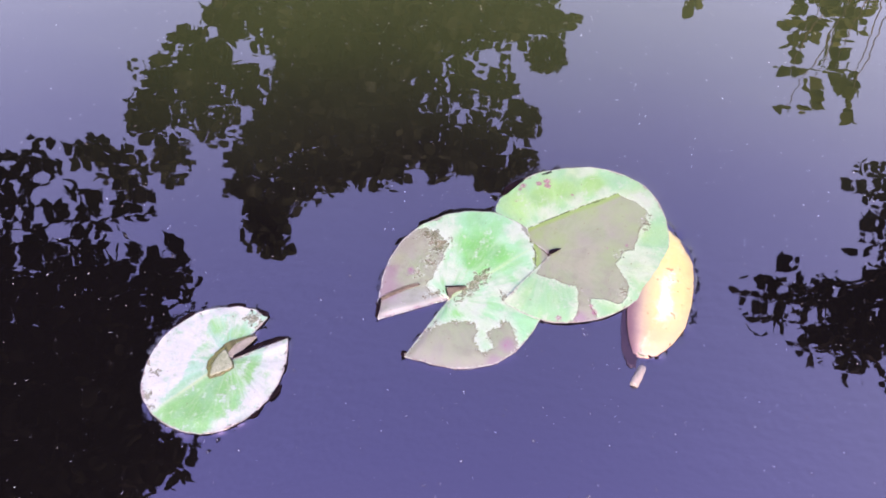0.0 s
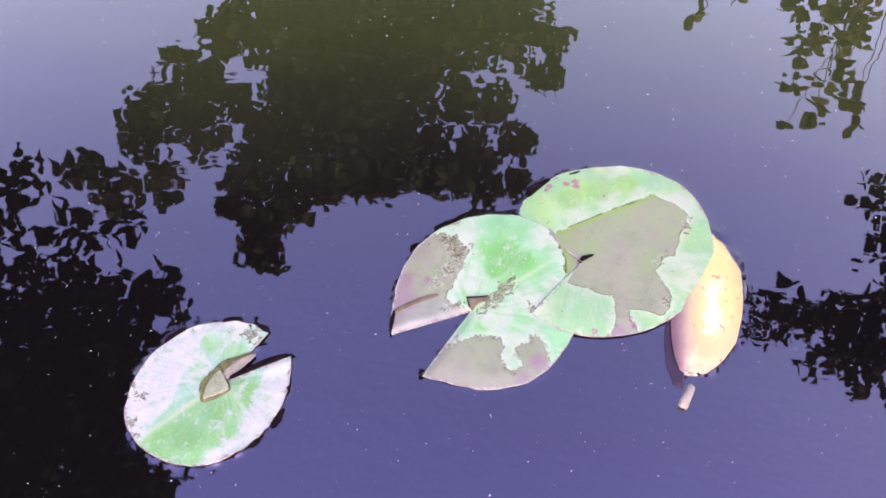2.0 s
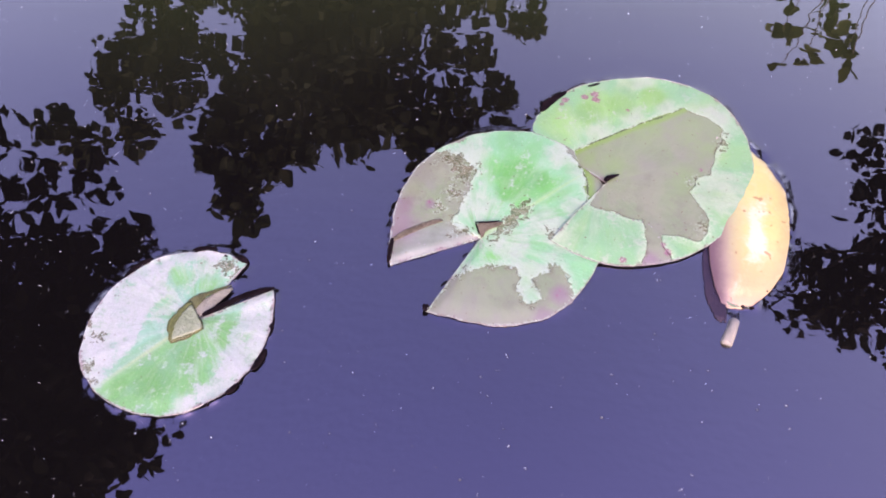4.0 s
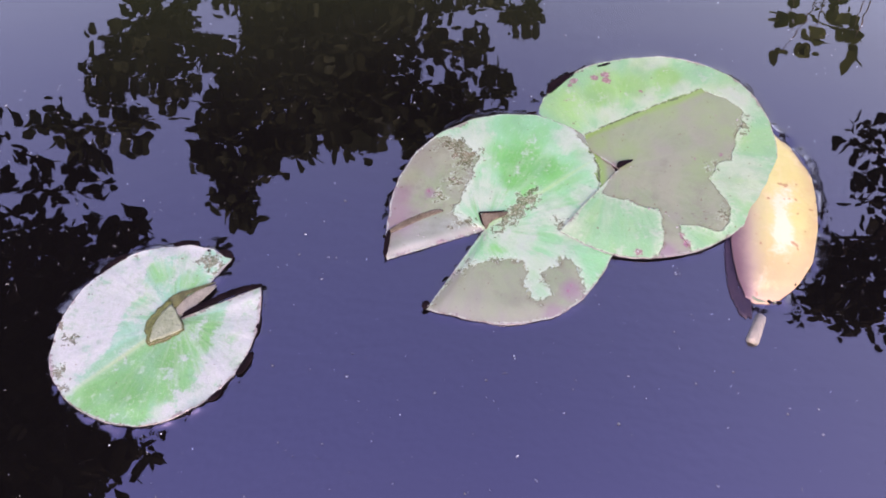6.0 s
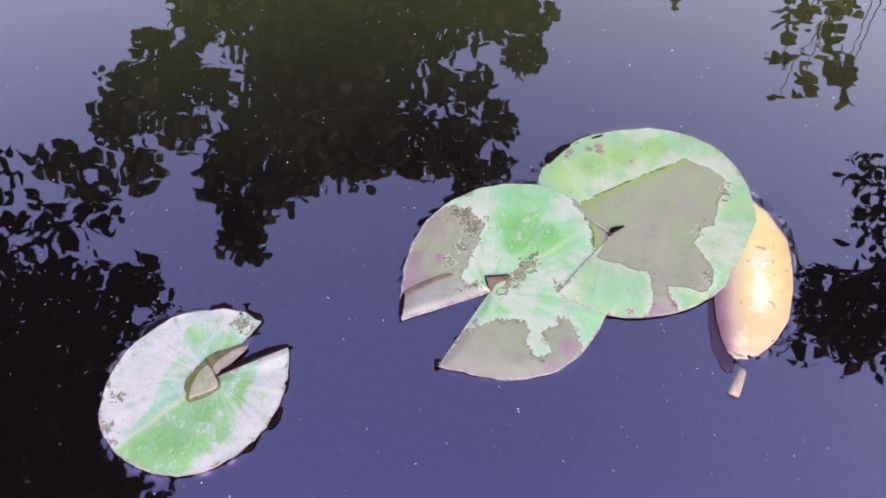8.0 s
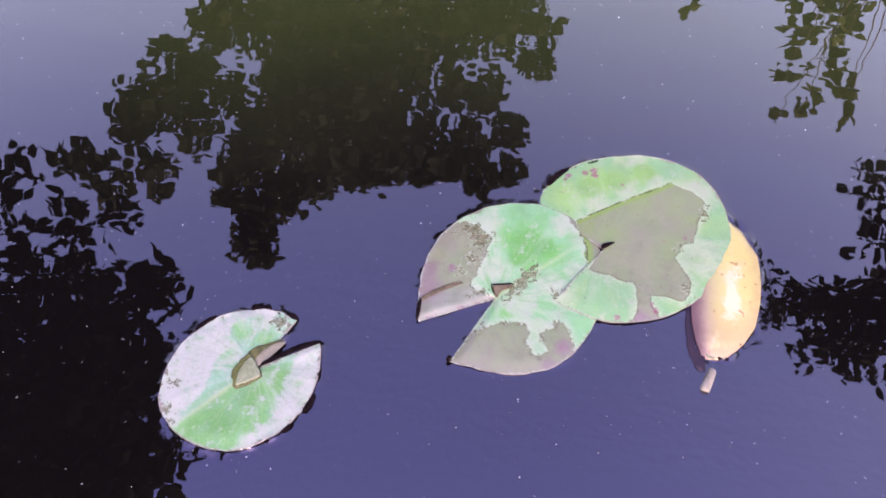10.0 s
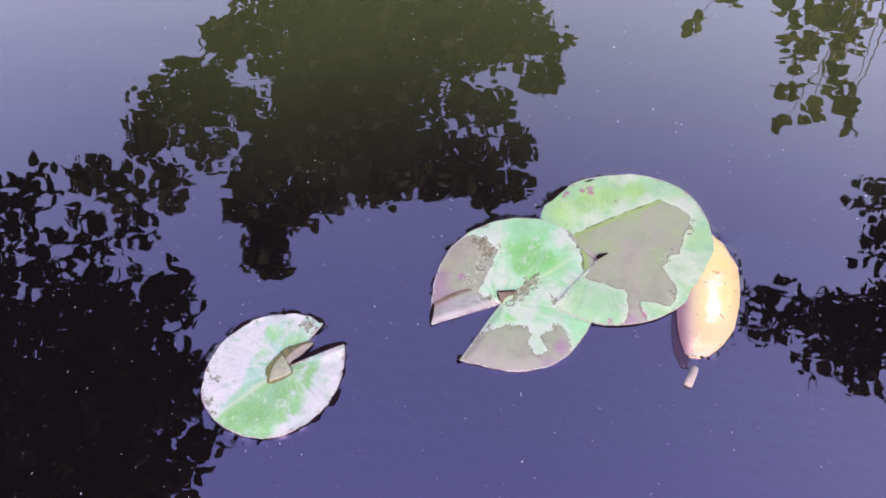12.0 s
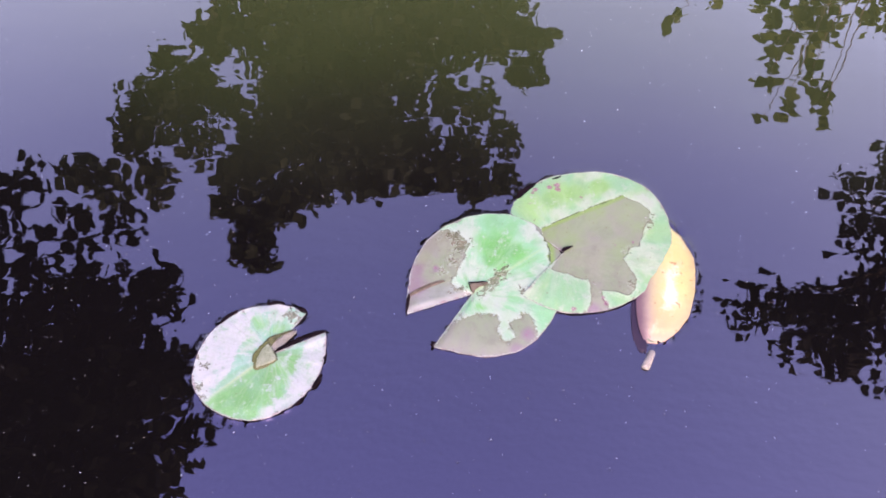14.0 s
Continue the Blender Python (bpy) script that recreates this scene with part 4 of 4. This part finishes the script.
def build_beads():
    """Tiny beads of water left on the wet edges of the pads."""
    rng = np.random.default_rng(23)
    verts, faces = [], []
    sites = [("broad", x, y, 0.8) for x, y in ((0.95, -7.6), (-0.6, -8.0), (0.9, 0.15), (4.3, -7.6), (9.6, 5.6), (2.0, -3.75), (2.4, -3.8), (2.7, -3.9), (-3.0, 9.2), (4.6, -6.6), (-0.7, 9.7), (3.9, -5.3), (6.8, 0.7), (8.0, -3.4))]
    sites += [("broad", x, y, 0.45) for x, y in ((-1.0, -2.6), (-0.6, -2.85), (-0.2, -3.1), (0.2, -3.2), (0.7, -3.3), (1.1, -3.5), (1.5, -3.85), (3.2, -4.1), (3.4, -4.3), (8.1, -3.0), (7.9, -2.6), (7.6, -2.1), (7.0, -0.9), (6.8, -0.4), (6.9, 0.2), (9.9, 5.2), (10.1, 5.9), (4.0, -5.9), (-2.4, 6.6))]
    sites += [("mint", x, y, 0.55) for x, y in ((0.05, -0.2), (0.25, -0.35), (0.1, -0.6), (3.3, 2.6), (2.9, 2.2), (-2.4, 4.5), (-2.1, 4.2), (-3.4, 2.9), (-2.6, 7.9), (-3.5, -6.7), (6.5, -1.6), (-4.6, -0.9), (-4.2, -1.0))]
    sites += [("small", x, y, 0.5) for x, y in ((-0.2, -0.5), (0.1, -0.6), (-1.0, -2.3), (3.9, -4.4), (-3.0, -3.4), (-2.6, -3.2))]
    for pad, x, y, size in sites:
        cx, cy = PADS[pad]["at"][0] + x * 0.01, PADS[pad]["at"][1] + y * 0.01
        cz = {"broad": 0.0046, "mint": 0.0042, "small": 0.0046}[pad]
        r, o, k = size * 0.001 * rng.uniform(0.7, 1.3), len(verts), 10
        for tier in range(3):
            lift = math.radians(28 * tier)
            for i in range(k):
                a = 2 * math.pi * i / k
                verts.append((cx + r * math.cos(lift) * math.cos(a), cy + r * math.cos(lift) * math.sin(a), cz + 0.8 * r * math.sin(lift)))
        verts.append((cx, cy, cz + 0.8 * r))
        for tier in range(2):
            faces += [(o + tier * k + i, o + tier * k + (i + 1) % k, o + tier * k + k + (i + 1) % k, o + tier * k + k + i) for i in range(k)]
        faces += [(o + 2 * k + i, o + 2 * k + (i + 1) % k, o + 3 * k) for i in range(k)]
    # opaque beads whose pale colour carries part of the glint
    ob = mesh_object("water_beads", verts, faces, BEAD_HIGHLIGHT)
    tagged(ob, "tiny pale water beads glinting on the lily pads", "water beads", kind="stuff")


build_beads()


# ---- yellow dying leaf, half sunk, with its cut stalk ----
def build_yellow_leaf():
    root = thing("dying_leaf", (*LEAF_AT, 0), "yellow dying lily leaf with one sodden purple margin", "leaf")
    na, nb = 60, 56
    s, v = np.meshgrid(np.linspace(0, 1, na), np.linspace(-1, 1, nb), indexing="ij")
    x, y = leaf_place(s, v)
    z = 0.0044 - 0.005 * np.clip((s - 0.45) / 0.55, 0, 1) ** 1.5 - np.where(v < 0, 0.003 * np.abs(v) ** 2.2, 0.0038 * v**2)
    z = z * np.clip(s / 0.09, 0, 1) ** 0.7 - 0.0014 * np.clip(1 - s / 0.03, 0, 1) + 0.001 * np.exp(-(((s - 0.35) / 0.16) ** 2) - ((v + 0.1) / 0.4) ** 2) + waves(x, y, 0.0004, 21.0)
    verts = np.stack([x.ravel(), y.ravel(), z.ravel()], 1)
    g = np.arange(x.size).reshape(x.shape)
    faces = np.stack([g[:-1, :-1], g[:-1, 1:], g[1:, 1:], g[1:, :-1]], -1).reshape(-1, 4)[:, ::-1]
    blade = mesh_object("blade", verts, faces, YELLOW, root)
    store(blade, "along", s.ravel())
    store(blade, "across", v.ravel())
    store(blade, "glare_band", np.exp(-(((v - 0.1 + 1.4 * (s - 0.41)) / 0.27) ** 2) - ((s - 0.42) / 0.2) ** 4).ravel())
    store(blade, "vein", (np.exp(-((v / 0.05) ** 2)) + 0.5 * np.exp(-(((np.abs(v) - s * 0.6) / 0.04) ** 2))).ravel())
    solid = blade.modifiers.new("thickness", "SOLIDIFY")
    solid.thickness, solid.offset = 0.0011, -1
    # laid above the water; the dark reflection over the sunk margin is painted in
    sodden = tissue("sodden_margin", [(-0.4, -1.4), (-1.0, -1.05), (-1.5, 0.4), (-1.6, 2.3), (-1.42, 4.8), (-1.0, 7.0), (0.4, 8.6), (0.8, 7.4), (-0.2, 5.3), (-0.5, 3.7), (-0.4, 1.7), (-0.1, 0.3), (-0.15, -0.7)], -0.0002, SODDEN, root, 14.0, 0.0008)
    tagged(sodden, "sodden purple margin just above the surface, a dark reflection in its colour")
    path = [(0.0066, 0.004, -0.003), (0.0058, -0.004, -0.012), (0.0046, -0.008, -0.007), (0.0036, -0.0108, -0.0012), (-0.0002, -0.02, -0.0002), (-0.0044, -0.0292, 0.0), (-0.005, -0.0306, -0.0006)]
    verts, faces = tube(path, [0.003, 0.003, 0.0034, 0.0041, 0.0042, 0.0043, 0.0038], 14, 0.16, 2.0)
    mesh_object("stalk", verts, faces, STALK, root)
    scraps(root, FLAP_PALE, "pale_crumb", "pale torn crumb at the base", 0.0022, [[(-0.15, 0.65), (0.0, 0.62), (0.2, 0.28), (0.8, 0.2), (0.78, 0.02), (0.1, 0.12)], [(1.35, 0.2), (1.5, 0.25), (1.55, 0.08), (1.4, 0.05)]], 51.0)
    scraps(root, BLACK_PIECE, "dark_crumb", "dark rotten crumb at the base", 0.0021, [[(0.9, 0.2), (1.1, 0.32), (1.3, 0.12), (1.1, -0.02)], [(1.55, 0.2), (1.8, 0.22), (2.0, 0.1), (1.75, -0.02)], [(2.9, 1.6), (3.2, 1.9), (3.15, 1.55)]], 54.0)


build_yellow_leaf()


# ---- trees round the pond ----
def leaf_cloud(clumps, length, cover, seed, spread=0.03):
    """Vertices and faces of many folded leaves scattered through round clumps (x, y, z, radius)."""
    rng = np.random.default_rng(seed)
    centres, sizes = [], []
    for cx, cy, cz, r, *thin in clumps:
        r = 1.1 * r + spread
        n = max(3, int((thin[0] if thin else 1.0) * cover * math.pi * r * r / (0.16 * length * length)))
        d = rng.normal(size=(n, 3))
        d *= (rng.random(n) ** 0.42 / np.linalg.norm(d, axis=1))[:, None]
        lumps = rng.normal(size=(max(2, n // 40), 3)) * 0.5
        pull = lumps[rng.integers(0, len(lumps), n)]
        centres.append(np.array([cx, cy, cz]) + r * (0.8 * d + 0.42 * pull))
        sizes.append(length * rng.uniform(0.65, 1.25, n))
    c, size = np.concatenate(centres), np.concatenate(sizes)[:, None]
    n = len(c)
    way = rng.normal(size=(n, 3))
    way /= np.linalg.norm(way, axis=1)[:, None]
    up = rng.normal(size=(n, 3)) * 0.7 + np.array([0, 0, 1.0])
    side = np.cross(way, up)
    side /= np.linalg.norm(side, axis=1)[:, None] + 1e-9
    up = np.cross(side, way)
    # pointed oval, folded along its midrib: five places on the rib, three on either edge
    shape = [(0, 0, 0), (0, 0.25, -0.03), (0, 0.55, -0.03), (0, 0.8, -0.05), (0, 1, -0.1)]
    shape += [(-0.24, 0.2, 0.05), (-0.31, 0.48, 0.06), (-0.18, 0.8, 0.02), (0.24, 0.2, 0.05), (0.31, 0.48, 0.06), (0.18, 0.8, 0.02)]
    verts = np.stack([c + size * (a * side + (b - 0.5) * way + h * up) for a, b, h in shape], 1)
    o = 11 * np.arange(n)
    tris = np.concatenate([np.stack([o + i, o + j, o + k], 1) for i, j, k in ((0, 8, 1), (0, 1, 5), (3, 10, 4), (3, 4, 7))])
    quads = np.concatenate([np.stack([o + i, o + j, o + k, o + m], 1) for i, j, k, m in ((1, 8, 9, 2), (1, 2, 6, 5), (2, 9, 10, 3), (2, 3, 7, 6))])
    return verts.reshape(-1, 3), tris.tolist() + quads.tolist()


def bent(a, b, sag, seed, steps=7):
    a, b = Vector(a), Vector(b)
    out = []
    for i in range(steps + 1):
        f = i / steps
        p = a.lerp(b, f) + Vector((0, 0, sag * math.sin(math.pi * f)))
        p += 0.05 * (b - a).length * math.sin(math.pi * f) * noise.noise_vector((f * 2, seed, 0.5))
        out.append(p)
    return out


def build_tree(name, foot, fork, clumps, leaf, length, cover, label, category, material, trunk_radius, seed, limbs=12, spread=0.03):
    root = thing(name, foot, label, category)
    base = Vector(foot)
    trunk = bent((0, 0, -0.2), Vector(fork) - base, 0.0, seed, 9)
    radii = [trunk_radius * (1.25 - 0.85 * i / 9) for i in range(10)]
    verts, faces = tube(trunk, radii, 12, 0.25, seed)
    mesh_object("trunk", verts, faces, material, root)
    for i, (x, y, z, r, *_) in enumerate(sorted(clumps, key=lambda c: -c[3])[:limbs]):
        start = trunk[9 - i % 4]
        path = bent(start, Vector((x, y, z)) - base, 0.12, seed + i * 1.7)
        verts, faces = tube(path, [trunk_radius * (0.36 - 0.3 * k / 7) for k in range(8)], 7, 0.2, seed + i)
        mesh_object("limb", verts, faces, material, root)
    local = [(x - base.x, y - base.y, z - base.z, *rest) for x, y, z, *rest in clumps]
    verts, faces = leaf_cloud(local, length, cover, int(seed), spread)
    mesh_object("crown", verts, faces, leaf, root)
    return root


FAR_CROWN = [
    (-1.54, 5.59, 4.12, 0.62, 2.2), (-1.23, 5.29, 4.56, 0.55, 2.4), (-1.80, 5.19, 4.50, 0.24, 1.8), (-0.84, 5.63, 4.24, 0.54, 2.0), (-0.34, 5.67, 4.25, 0.36, 0.9), (0.09, 5.69, 4.24, 0.29),
    (0.36, 5.50, 4.45, 0.18), (-1.52, 4.93, 4.86, 0.38, 2.2), (-1.94, 4.84, 4.80, 0.26, 1.6), (-1.01, 4.97, 4.93, 0.34, 1.8), (-0.34, 5.30, 4.66, 0.22, 0.9), (-0.66, 5.05, 4.9, 0.16), (-0.03, 5.26, 4.73, 0.24, 0.7),
    (-0.49, 4.83, 5.13, 0.26), (-0.19, 4.97, 5.02, 0.25, 0.8), (0.16, 4.79, 5.18, 0.15), (-2.03, 4.26, 5.29, 0.22), (-1.96, 4.07, 5.45, 0.11), (-1.74, 4.43, 5.24, 0.23),
]
FAR_CROWN_SIDE = [
    (-2.18, 4.50, 5.04, 0.26), (-2.54, 4.72, 4.68, 0.23), (-2.83, 4.79, 4.47, 0.29), (-2.74, 5.13, 4.15, 0.13), (-3.00, 4.58, 4.58, 0.21), (-2.52, 5.27, 4.10, 0.16),
    (-2.29, 5.39, 4.07, 0.21), (-1.54, 5.88, 3.74, 0.68, 2.0), (-0.86, 6.03, 3.70, 0.66, 2.0), (-0.12, 6.06, 3.74, 0.47), (-2.19, 5.76, 3.64, 0.31), (-3.37, 4.26, 4.65, 0.16, 0.7),
    (-3.22, 4.13, 4.85, 0.22, 0.7), (-2.82, 4.37, 4.87, 0.21, 0.8), (-1.2, 6.5, 3.1, 0.8), (-0.2, 6.7, 3.0, 0.6), (-2.2, 6.4, 2.9, 0.6),
]
FAR_CROWN_GAPS = [
    (-2.46, 5.07, 4.37, 0.19), (-2.24, 4.94, 4.60, 0.18), (-2.09, 4.65, 4.94, 0.24), (-2.36, 5.27, 4.19, 0.12), (-2.61, 4.96, 4.41, 0.21), (-1.70, 4.56, 5.14, 0.19),
    (-1.26, 4.75, 5.09, 0.20, 1.5), (0.22, 5.05, 4.93, 0.14),
    (-1.50, 4.65, 5.12, 0.21, 1.5), (-1.10, 4.71, 5.15, 0.22, 1.5), (-0.77, 4.79, 5.14, 0.20), (-0.12, 4.76, 5.21, 0.19), (-1.98, 4.00, 5.50, 0.11),
    (-2.02, 4.14, 5.38, 0.17), (-2.29, 4.32, 5.15, 0.13), (0.15, 5.78, 4.12, 0.23), (0.46, 5.69, 4.22, 0.16),
    # unseen low clumps, added to block low sky and darken reflections at pad edges
    (-3.2, 6.6, 2.1, 0.7), (-2.1, 6.9, 1.7, 0.7), (-1.0, 7.0, 1.9, 0.8), (0.2, 7.0, 1.8, 0.7), (1.2, 6.8, 2.2, 0.6), (-4.0, 6.0, 1.7, 0.6), (0.8, 7.0, 1.0, 0.5), (-0.4, 7.2, 0.9, 0.5), (-3.0, 6.9, 1.0, 0.5),
]
NEAR_CROWN = [
    (-2.32, 2.16, 2.72, 0.14, 0.18), (-2.07, 2.22, 2.84, 0.12, 0.24), (-1.83, 2.33, 2.88, 0.1, 0.21), (-2.5, 2.25, 2.6, 0.1, 0.12), (-2.33, 2.51, 2.73, 0.1, 0.15), (-2.44, 2.40, 2.75, 0.11, 0.15), (-1.44, 1.35, 3.63, 0.08, 0.3), (-1.54, 1.19, 3.65, 0.09, 0.4), (-1.93, 1.90, 3.12, 0.29, 0.5), (-2.20, 1.71, 3.10, 0.43, 0.32), (-2.22, 1.31, 3.29, 0.49),
    (-1.82, 1.58, 3.36, 0.36), (-1.61, 2.10, 3.14, 0.13, 0.7), (-2.40, 1.99, 2.80, 0.19, 0.12), (-1.40, 1.44, 3.60, 0.06, 0.4), (-1.66, 1.22, 3.60, 0.13), (-2.74, 1.55, 2.85, 0.5, 0.45),
    (-2.67, 1.13, 3.10, 0.55), (-1.56, 1.74, 3.38, 0.11), (-1.86, 1.09, 3.57, 0.30), (-2.20, 0.90, 3.47, 0.45), (-3.4, 1.5, 2.9, 0.6), (-3.9, 1.7, 2.6, 0.6),
]
SIDE_CROWN = [
    (1.76, 2.73, 3.93, 0.18), (2.05, 2.65, 3.87, 0.21), (2.29, 2.55, 3.83, 0.23), (2.50, 2.54, 3.73, 0.23), (2.44, 2.78, 3.58, 0.16, 0.6), (2.35, 3.02, 3.44, 0.10, 0.6),
    (2.25, 3.25, 3.29, 0.09, 0.6), (2.43, 3.16, 3.28, 0.18, 0.6), (2.04, 2.46, 4.01, 0.1), (2.18, 2.45, 3.95, 0.16), (2.73, 2.79, 3.40, 0.43, 0.6), (2.77, 2.37, 3.68, 0.43),
    (2.62, 3.13, 3.18, 0.23, 0.6), (3.2, 2.6, 3.4, 0.5), (3.5, 2.9, 3.0, 0.5),
]
SHRUB_SHOOTS = [
    (1.0, 2.99, 1.74, 0.06), (0.87, 2.93, 1.87, 0.04), (1.28, 2.9, 1.75, 0.08), (1.34, 2.77, 1.88, 0.09), (1.51, 2.77, 1.8, 0.12), (1.47, 2.87, 1.69, 0.12), (1.69, 2.74, 1.73, 0.06), (1.77, 2.81, 1.59, 0.13),
    (1.31, 2.67, 2.01, 0.06), (1.41, 2.58, 2.07, 0.06), (1.56, 2.57, 2.0, 0.05), (1.55, 2.49, 2.09, 0.03), (1.49, 2.66, 1.95, 0.08), (1.31, 2.55, 2.14, 0.03), (1.49, 2.99, 1.52, 0.23), (1.82, 2.88, 1.46, 0.2),
]
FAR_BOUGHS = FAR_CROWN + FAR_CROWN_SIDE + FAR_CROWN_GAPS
build_tree("broadleaf_tree", (-1.3, 7.6, 0.25), (-1.2, 6.7, 3.0), [c for c in FAR_BOUGHS if c[2] > 4.28], LEAF_FAR, 0.12, 1.4, "leafy broadleaf tree on the far bank leaning over water", "tree", BARK, 0.16, 31.0, limbs=8)
# the far tree's lower boughs, split off to carry the painted sunlit tone
build_tree("broadleaf_tree", (-0.5, 8.4, 0.25), (-0.8, 7.2, 2.6), [c for c in FAR_BOUGHS if c[2] <= 4.28], LEAF_FAR_LIT, 0.12, 1.4, "lower boughs of the far tree, stood as a second tree in a sunlit leaf tone", "tree", BARK, 0.14, 37.0, limbs=9)
build_tree("broadleaf_tree", (-5.0, 1.9, 0.25), (-3.7, 1.7, 2.5), [(x - 0.1, y - 0.03, z, *rest) for x, y, z, *rest in NEAR_CROWN], LEAF_SHADED, 0.088, 2.3, "dense tree with boughs overhanging the pond, shade put into its colours", "tree", BARK_SHADED, 0.14, 47.0, spread=0.05)
build_tree("broadleaf_tree", (3.9, 3.0, 0.25), (3.4, 2.8, 2.8), SIDE_CROWN, LEAF_SHADED, 0.078, 0.62, "slender tree with a leafy bough reaching over water", "tree", BARK, 0.1, 59.0, spread=0.06)


def build_shrub():
    foot = Vector((1.75, 3.1, 0.2))
    root = thing("shrub", foot, "tall pond-side shrub with upright shoots and oval leaves", "shrub")
    for i, (x, y, z, r) in enumerate(SHRUB_SHOOTS):
        path = bent((0.04 * math.cos(i), 0.04 * math.sin(i), -0.1), Vector((x, y, z)) - foot, 0.05, 70 + i, 9)
        verts, faces = tube(path, [0.0075 - 0.00065 * k for k in range(10)], 6, 0.1, i)
        mesh_object("shoot", verts, faces, BARK, root)
    local = [(x - foot.x, y - foot.y, z - foot.z, r * 1.1) for x, y, z, r in SHRUB_SHOOTS]
    verts, faces = leaf_cloud(local, 0.088, 0.55, 83, 0.012)
    mesh_object("foliage", verts, faces, LEAF_SHRUB, root)


build_shrub()


# ---- dust and pollen on the water ----
def build_dust():
    """Grains, seed fluff and short curled fibres, gathered in loose drifts."""
    rng = np.random.default_rng(5)
    verts, faces = [], []
    rings = [pad_outline(p, 3.0 + 4 * k)[::3] for k, p in enumerate(PADS.values())] + [leaf_outline()]
    drifts = np.stack([rng.uniform(-0.8, 0.9, 150), rng.uniform(-0.4, 1.2, 150)], 1)
    xy = np.concatenate([
        np.stack([rng.uniform(-0.8, 0.9, 11000), rng.uniform(-0.4, 1.2, 11000)], 1),
        drifts[rng.integers(0, 150, 3000)] + rng.normal(size=(3000, 2)) * rng.uniform(0.015, 0.05, (3000, 1)),
    ])
    keep = np.ones(len(xy), bool)
    for ring in rings:
        keep &= edge_distance(xy[:, 0], xy[:, 1], ring) > 0.004
    for x, y in xy[keep]:
        o, turn = len(verts), rng.uniform(0, 6.28)
        if rng.random() < 0.15:  # a curled fibre, flat on the water
            count, width = 6, rng.uniform(0.0001, 0.0002)
            long, curl = rng.uniform(0.0012, 0.0045), rng.uniform(-2.6, 2.6)
            px, py, a = x, y, turn
            for i in range(count):
                w = width * (1 - 0.6 * abs(2 * i / (count - 1) - 1))
                verts += [(px - w * math.sin(a), py + w * math.cos(a), 0.0006), (px + w * math.sin(a), py - w * math.cos(a), 0.0006)]
                px, py, a = px + long / count * math.cos(a), py + long / count * math.sin(a), a + curl / count * 2
            faces += [(o + 2 * i, o + 2 * i + 1, o + 2 * i + 3, o + 2 * i + 2) for i in range(count - 1)]
            continue
        r = 0.00018 + 0.0008 * rng.random() ** 6
        squash, k = rng.uniform(0.25, 1), 7
        for i in range(k):
            a = 2 * math.pi * i / k
            q = r * rng.uniform(0.5, 1.3)
            u, v = q * math.cos(a), q * squash * math.sin(a)
            verts.append((x + u * math.cos(turn) - v * math.sin(turn), y + u * math.sin(turn) + v * math.cos(turn), 0.0004))
        verts.append((x, y, 0.0004 + r * 0.4))
        faces += [(o + i, o + (i + 1) % k, o + k) for i in range(k)]
    ob = mesh_object("pollen_specks", verts, faces, DUST, None, False)
    tagged(ob, "pale pollen, fluff and dust specks floating on the water", "pollen", kind="stuff")


build_dust()
